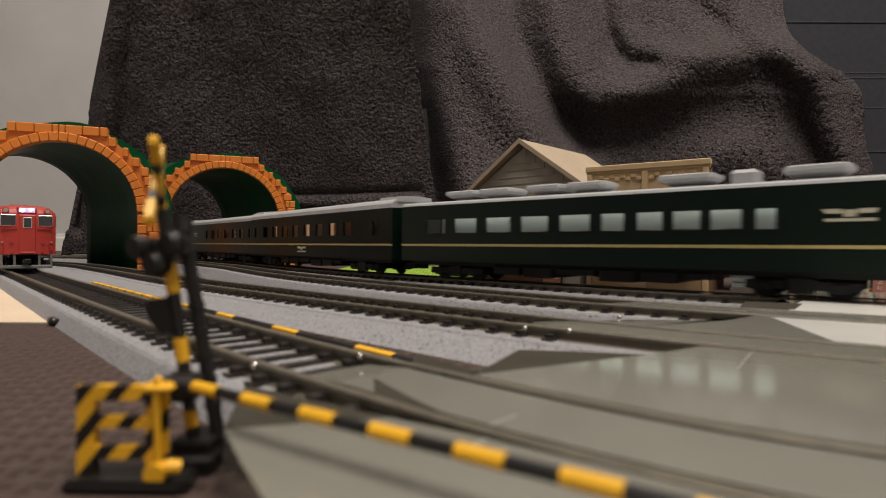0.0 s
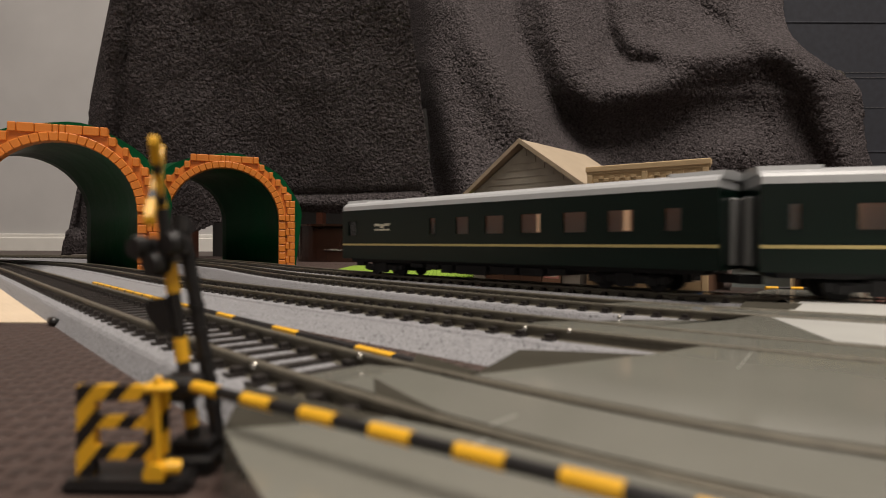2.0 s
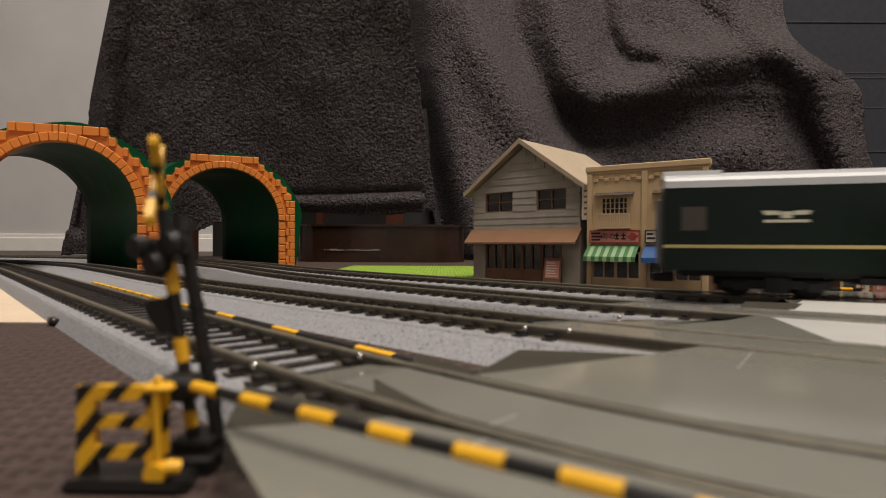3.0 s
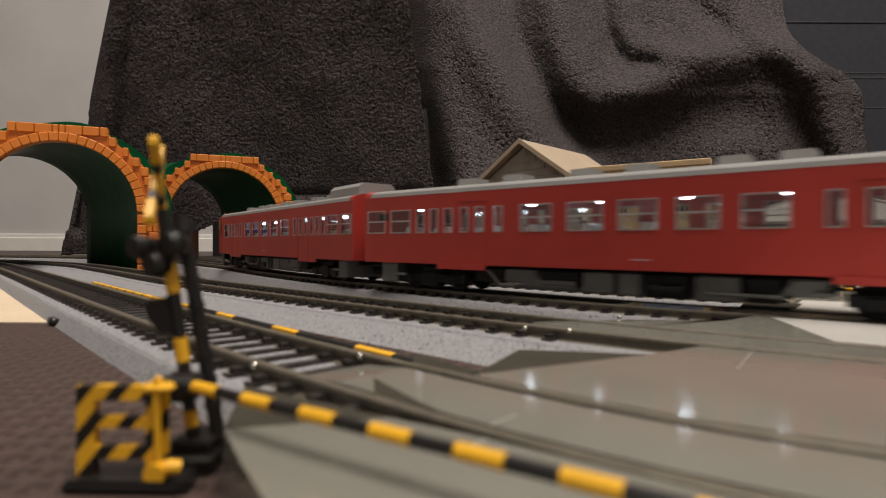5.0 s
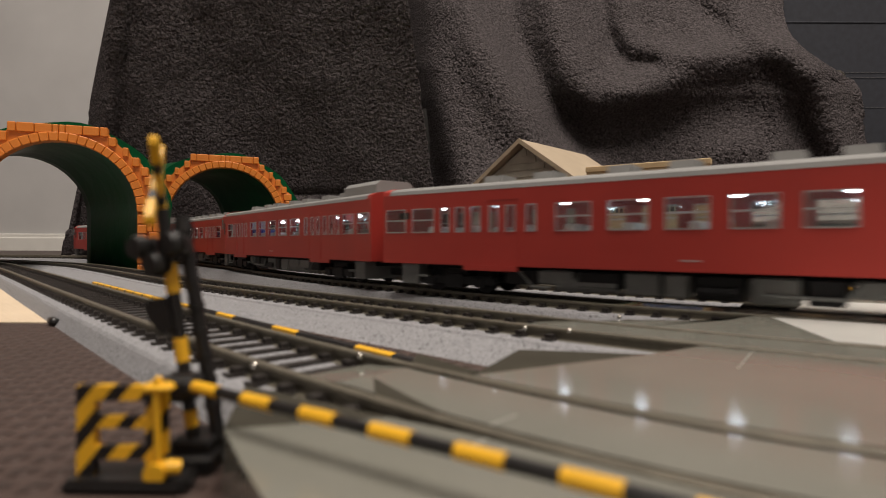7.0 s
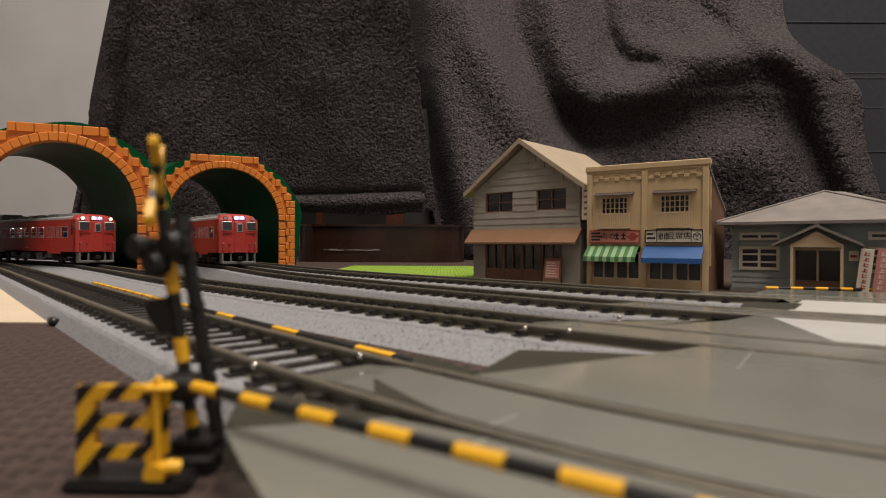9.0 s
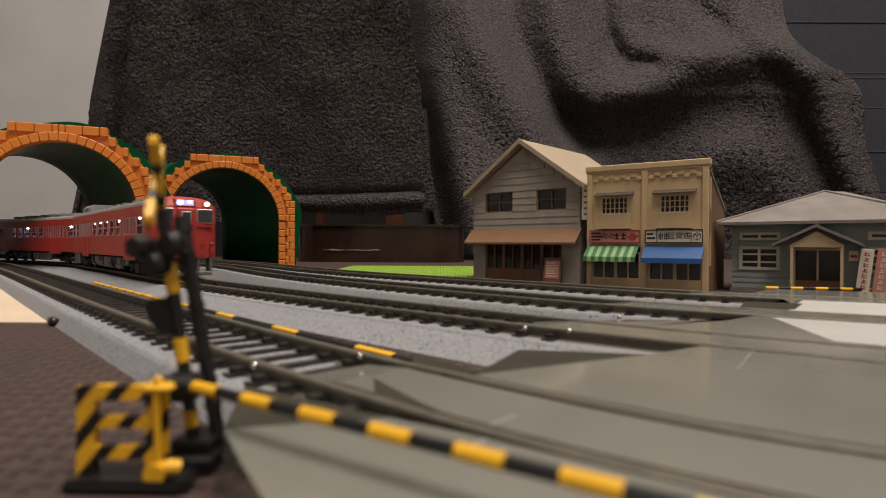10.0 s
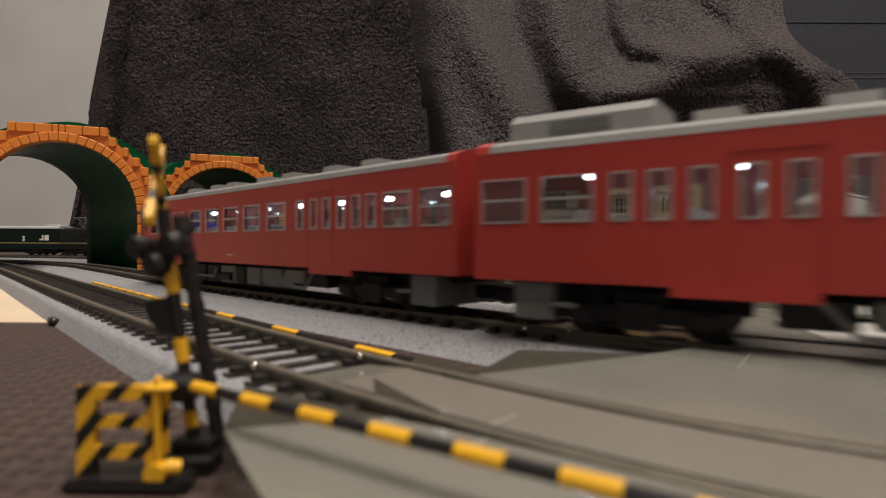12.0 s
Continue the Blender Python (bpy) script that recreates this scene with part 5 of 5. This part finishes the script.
    # interior
    part("cabin_floor", box(bmesh.new(), -66, 62, -8.6, 8.6, 8.6, 9.2), M_UNDERGREY, t)
    part("cabin_ceiling", box(bmesh.new(), -66, 62, -8.7, 8.7, 22.0, 22.6), M_INNER, t)
    part("cab_bulkhead", box(bmesh.new(), 56.5, 57.2, -8.7, 8.7, 9.3, 21.9), M_INNER, t)
    part("seat_block", box(bmesh.new(), 46, 56, -8.2, 8.2, 9.3, 17.6), M_SEAT, t)
    for i in range(8):
        xx = -56 + i * 12
        part("seat", box(bmesh.new(), xx, xx + 2.2, -8.2, -2.5, 9.3, 15.6, .3), M_INNER, t)
        part("seat", box(bmesh.new(), xx, xx + 2.2, 2.5, 8.2, 9.3, 15.6, .3), M_INNER, t)
    for i in range(7):
        xx = -55 + i * 16.5
        bm = bmesh.new()
        bmesh.ops.create_icosphere(bm, subdivisions=2, radius=1.0, matrix=Matrix.Translation((xx, -3.5, 20.3)) @ Matrix.Diagonal((1.15, .75, .5, 1)))
        part("interior_lamp", bm, led, t)
    return t


mat_screen = mat("dark_windscreen", (0.05, 0.05, 0.055), 0.08)
mat_corner = mat("corner_glass", (0.10, 0.10, 0.10), 0.15)

SLEEPER_WIN = [(3.5, 9), (48.4, 51.4), (60.3, 66), (72.3, 79.6), (85.6, 92.6), (99.6, 106.6), (112.4, 119.4), (127, 131)]
SLEEPER2_WIN = [(5, 7.5)] + [(17.3 + i * 12.35, 23.9 + i * 12.4) for i in range(8)] + [(126, 129)]
DINER_WIN = [(10.8 + i * 12.4, 19.8 + i * 12.5) for i in range(5)] + [(72.5, 79), (82, 88.6), (90.7, 97.2), (99.1, 105.8), (108.3, 112.4)]


def coach(name, label, windows, lit, roof_kind, crest_at, marks=True):
    """Dark green sleeping or dining coach; rear end at -x."""
    t = thing(name, label, "railway coach", "dark green sleeper train")
    holes = [(-HALF + a, -HALF + b, *((14.7, 19.5) if roof_kind == "low" else (14.4, 20.0))) for a, b in windows]
    eave, bot = 24.0, 5.8
    bm = bmesh.new()
    for sg in (-1, 1):
        w = wall_open(-HALF, HALF, bot, eave, holes, -.35, .35)
        bmesh.ops.translate(w, verts=w.verts, vec=(0, sg * (WID - .35), 0))
        me = bpy.data.meshes.new("t"); w.to_mesh(me); w.free(); bm.from_mesh(me)
    for x in (-HALF, HALF - .8):
        box(bm, x, x + .8, -WID + .7, WID - .7, bot, eave)
    part("body", bm, M_GREEN, t, "dark green painted body shell")
    side_windows(t, holes, WID, M_GREEN, M_GLASS, False)
    top = 27.9 if roof_kind == "high" else 25.6
    roof = roof_shell(eave, top, M_SILVER, t, -HALF + .2, HALF - .2, "silver grey roof")
    if roof_kind == "high":
        for x0, x1 in ((-HALF - .1, -HALF + 12), (HALF - 12, HALF + .1)):
            bm = prism(bmesh.new(), [(-7.6, 26.2), (-7.0, 28.0), (0, 28.5), (7.0, 28.0), (7.6, 26.2)], "x", x0, x1)
            part("roof_end_cover", bm, M_SILVER, roof)
    else:
        for a, b in ((15.6, 28), (29.2, 41.5), (46.5, 58.6), (59.8, 71.4), (85, 98.7), (112.3, 125)):
            cx, hx = -HALF + (a + b) / 2, (b - a) / 2
            bm = bmesh.new()
            rings = []
            for z, kx, ky in ((26.0, .62, 3.6), (26.7, .86, 5.0), (27.5, 1.0, 5.8), (28.3, .99, 5.7), (28.6, .9, 5.0)):
                rings.append([bm.verts.new((cx + hx * kx * p, ky * q, z)) for p, q in ((-1, -.6), (-.86, -1), (.86, -1), (1, -.6), (1, .6), (.86, 1), (-.86, 1), (-1, .6))])
            for lo, hi in zip(rings[:-1], rings[1:]):
                for i in range(8):
                    bm.faces.new((lo[i], lo[(i + 1) % 8], hi[(i + 1) % 8], hi[i]))
            bm.faces.new(rings[0][::-1])
            bm.faces.new(rings[-1])
            box(bm, cx - hx * .5, cx + hx * .5, -3.2, 3.2, 25.0, 26.05)
            part("roof_cooler", bm, M_SILVER, roof)
        bm = box(bmesh.new(), -HALF + 101.4, -HALF + 107.3, -3, 3, 25.0, 28.9, .8)
        part("roof_box", bm, M_SILVER, roof)
    for sg in (-1, 1):
        y0, y1 = sorted((sg * WID, sg * (WID + .08)))
        part("gold_stripe", box(bmesh.new(), -HALF, HALF, y0, y1, 10.75, 11.45), M_STRIPE, t)
        for c in crest_at:
            bm = bmesh.new()
            y0, y1 = sorted((sg * WID, sg * (WID + .1)))
            x = -HALF + c
            z = 17.6 if c < 40 or c > 110 else 9.0
            prism(bm, [(x - 4.6, z + 1.1), (x - 1.4, z + 1.1), (x - 1.1, z + .2), (x - 4.0, z + .2)], "y", y0, y1)
            prism(bm, [(x + 1.4, z + 1.1), (x + 4.6, z + 1.1), (x + 4.0, z + .2), (x + 1.1, z + .2)], "y", y0, y1)
            box(bm, x - 1.0, x + 1.0, y0, y1, z - .5, z + .9)
            box(bm, x - 4.2, x + 4.2, y0, y1, z - 1.4, z - .8)
            part("crest", bm, M_CREST, t, "silver winged emblem")
    for x in (-HALF - 1.3, HALF):
        part("gangway", box(bmesh.new(), x, x + 1.3, -3.6, 3.6, 6.8, 22.0, .3), M_GANG, t)
        part("coupler", box(bmesh.new(), x - 1 if x < 0 else x - 3, x + 4 if x < 0 else x + 2.2, -1.2, 1.2, 2.8, 4.8, .2), M_UNDER, t)
    part("underframe", box(bmesh.new(), -66, 66, -7.6, 7.6, 4.6, 5.9), M_UNDER, t)
    rnd = random.Random(len(windows))
    x = -32.0
    while x < 30:
        w = rnd.uniform(6, 14)
        part("equipment_box", box(bmesh.new(), x, x + w - 1.4, -8.3, 8.3, rnd.uniform(1.6, 3.4), 5.0, .3), M_UNDER, t)
        x += w
    bogie(t, 47, M_UNDER)
    bogie(t, -47, M_UNDER)
    part("cabin_floor", box(bmesh.new(), -68, 68, -8.8, 8.8, 8.0, 8.8), M_UNDER, t)
    part("cabin_ceiling", box(bmesh.new(), -68, 68, -8.8, 8.8, 22.6, 23.2), M_INNER, t)
    if lit == "cool":
        part("light_strip", box(bmesh.new(), -62, 50, 4.0, 7.0, 21.6, 22.2), M_GLOWCOOL, t)
        part("corridor_wall", box(bmesh.new(), -66, 66, 7.4, 7.9, 8.9, 21.4), M_INNER, t)
        for i in range(8):
            part("dining_table", box(bmesh.new(), -52 + i * 12, -46 + i * 12, -7.5, -1.5, 13.6, 15.2, .2), M_TANIN, t)
    else:
        part("corridor_wall", box(bmesh.new(), -66, 66, -2.4, -1.9, 8.9, 22.4), M_TANIN, t)
        part("light_strip", box(bmesh.new(), -60, 60, -4.4, -3.6, 22.0, 22.5), M_GLOWSTRIP, t)
        for i in (1, 4, 6):
            a = -HALF + windows[i][0]
            part("room_lamp", box(bmesh.new(), a + 1.0, a + 2.8, -3.2, -2.5, 15, 21.5, .2), M_GLOWWARM, t)
    return t


def power_coach():
    t = thing("power_coach", "black generator coach with silver roof and white letters", "railway coach", "dark green sleeper train")
    bm = box(bmesh.new(), -HALF, HALF, -WID, WID, 5.8, 24.0, .6)
    body = part("body", bm, M_GREEN, t)
    roof = roof_shell(24.0, 26.6, M_SILVER, t, -HALF + .3, HALF - .3)
    part("roof_box", box(bmesh.new(), HALF - 16, HALF - 4, -5, 5, 25.5, 27.8, .8), M_SILVER, roof)
    for sg in (-1, 1):
        y0, y1 = sorted((sg * WID, sg * (WID + .08)))
        part("gold_stripe", box(bmesh.new(), -HALF, HALF, y0, y1, 10.75, 11.3), M_STRIPE, t)
        bm = bmesh.new()
        x = HALF - 18
        prism(bm, [(x, 13.4), (x + 3.6, 13.4), (x + 3.6, 18.2), (x + 2.2, 18.2), (x + 2.2, 14.8), (x, 14.8)], "y", y0, y1)
        box(bm, x + 4.6, x + 8.6, y0, y1, 13.4, 18.2)
        part("white_emblem", bm, M_WHITE, t)
        for xx in (HALF - 34, HALF - 60):
            bm = bmesh.new()
            for k in range(4):
                box(bm, xx, xx + 2.2, y0, y1, 12.6 + k * 1.3, 13.4 + k * 1.3)
            part("white_marking", bm, M_WHITE, t)
    part("underframe", box(bmesh.new(), -66, 66, -7.6, 7.6, 2.6, 5.9), M_UNDER, t)
    bogie(t, 47, M_UNDER)
    bogie(t, -47, M_UNDER)
    part("gangway", box(bmesh.new(), HALF, HALF + 1.3, -3.6, 3.6, 6.8, 22.0, .3), M_GANG, t)
    return t


def locomotive():
    t = thing("electric_locomotive", "dark green electric locomotive with two pantographs", "locomotive", "dark green sleeper train")
    L = 60
    bm = prism(bmesh.new(), [(-L, 6.0), (-L - .6, 14), (-L + 2.0, 23.0), (L - 2.0, 23.0), (L + .6, 14), (L, 6.0)], "y", -WID + .2, WID - .2)
    part("body", bm, M_GREEN, t)
    roof = part("roof", prism(bmesh.new(), [(-8.6, 23.0), (-6.5, 24.6), (6.5, 24.6), (8.6, 23.0)], "x", -L + 3, L - 3), M_UNDER, t)
    for x in (-14, 0, 14):
        part("roof_box", box(bmesh.new(), x - 5, x + 5, -5, 5, 24.6, 26.2, .5), M_GREYROOF, roof)
    for x0 in (-42, 42):
        bm = bmesh.new()
        for sg in (-1, 1):
            tube(bm, (x0 - 6, sg * 3.5, 25.0), (x0 + 3, sg * 2.5, 29.5), .25, 6)
            tube(bm, (x0 + 3, sg * 2.5, 29.5), (x0 - 3, sg * 3.5, 33.5), .25, 6)
            tube(bm, (x0 + 8, sg * 3.5, 25.0), (x0 - 2, sg * 2.5, 29.5), .25, 6)
            tube(bm, (x0 - 2, sg * 2.5, 29.5), (x0 + 4, sg * 3.5, 33.5), .25, 6)
        tube(bm, (x0 - 3, -7, 33.7), (x0 - 3, 7, 33.7), .3, 6)
        tube(bm, (x0 + 4, -7, 33.7), (x0 + 4, 7, 33.7), .3, 6)
        part("pantograph", bm, M_UNDERGREY, t)
    for sg in (-1, 1):
        y0, y1 = sorted((sg * (WID - .2), sg * (WID - .1)))
        part("gold_stripe", box(bmesh.new(), -L, L, y0, y1, 10.75, 11.3), M_STRIPE, t)
        bm = bmesh.new()
        for k in range(5):
            box(bm, -32 + k * 13, -23 + k * 13, y0, y1, 15.5, 19.5)
        part("side_grille", bm, M_UNDER, t)
    part("underframe", box(bmesh.new(), -56, 56, -7.6, 7.6, 2.0, 6.0), M_UNDER, t)
    for x in (-38, 0, 38):
        bogie(t, x, M_UNDER)
    return t


def stand_copy(ob):
    return copy_thing(ob, pose(0, 0, 0))


car_ac = kiha("railcar", "red model diesel railcar with grey roof and air conditioner", "red railcars", M_LED, True, M_WARM)
car_plain = kiha("railcar", "red model diesel railcar with grey roof and vents", "red railcars", M_LED, False, M_LENS)
car_b = kiha("railcar", "red model diesel railcar with dim cabin lights", "red railcars", M_LEDDIM, True, M_WARM)
car_b2 = kiha("railcar", "red model diesel railcar with dim lights and vents", "red railcars", M_LEDDIM, False, M_LENS)
c1, c2 = car_ac, car_plain
c3, c4 = stand_copy(car_ac), stand_copy(car_plain)
a1 = stand_copy(car_plain)
d1 = coach("sleeping_coach", "dark green sleeping coach with silver roof, last of train", SLEEPER_WIN, "warm", "high", (24,))
d2 = coach("sleeping_coach", "dark green sleeping coach with silver roof and emblem", SLEEPER2_WIN, "warm", "high", (64.4,))
d3 = coach("dining_coach", "dark green dining coach with lit windows, roof coolers", DINER_WIN, "cool", "low", (125,))
power, loco = power_coach(), locomotive()


def rail_pose(line, s, back, base=47.0):
    """Pose of a car whose middle is at length s; back: the car's +x end looks to smaller s."""
    p, q = line.at(s - base), line.at(s + base)
    m = (p + q) / 2
    a = math.degrees(math.atan2(q[1] - p[1], q[0] - p[0])) + (180 if back else 0)
    return mpose(m[0], m[1], RAIL, 0, 0, a)


def run(car, line, lengths, back):
    """Keys a car along a line; lengths: a function of the time."""
    walk(car, [(i * 0.2, rail_pose(line, lengths(i * 0.2), back)) for i in range(61)])


def front_c(t):
    """The leading end on track C, which runs to smaller s."""
    ts = (0.0, 3.2, 4.8, 6.0, 6.5, 7.0, 9.0, 12.0)
    return float(np.interp(t, ts, (3281, 2842, 2622, 2457, 2388, 2316, 2016, 1576)))


def front_b(t):
    """The leading end on track B, which runs to larger s."""
    ts = (0.0, 8.8, 9.5, 10.0, 10.5, 11.0, 11.5, 12.0)
    return float(np.interp(t, ts, (1235, 2429, 2533, 2610, 2685, 2754, 2814, 2878.5)))


def motions():
    for k, (car, back) in enumerate(((c1, True), (c2, False), (c3, True), (c4, False))):
        run(car, C, lambda t, k=k: front_c(t) + 71 + 143.5 * k, back)
    run(car_b, B, lambda t: front_b(t) - 70, False)
    run(car_b2, B, lambda t: front_b(t) - 70 - 142, True)
    for k, car in enumerate((d1, d2, d3)):
        run(car, D, lambda t, k=k: 2703 + 123.0 * (t - 2) + 70 + 141 * k, False)
    run(power, D, lambda t: 2271 + 106.0 * (t - 12) - 71, False)
    run(loco, D, lambda t: 2271 + 106.0 * (t - 12) + 62, False)
    # tail of a train going away on track A
    run(a1, A, lambda t: 2509 - 105.0 * t - 69.5, False)


motions()
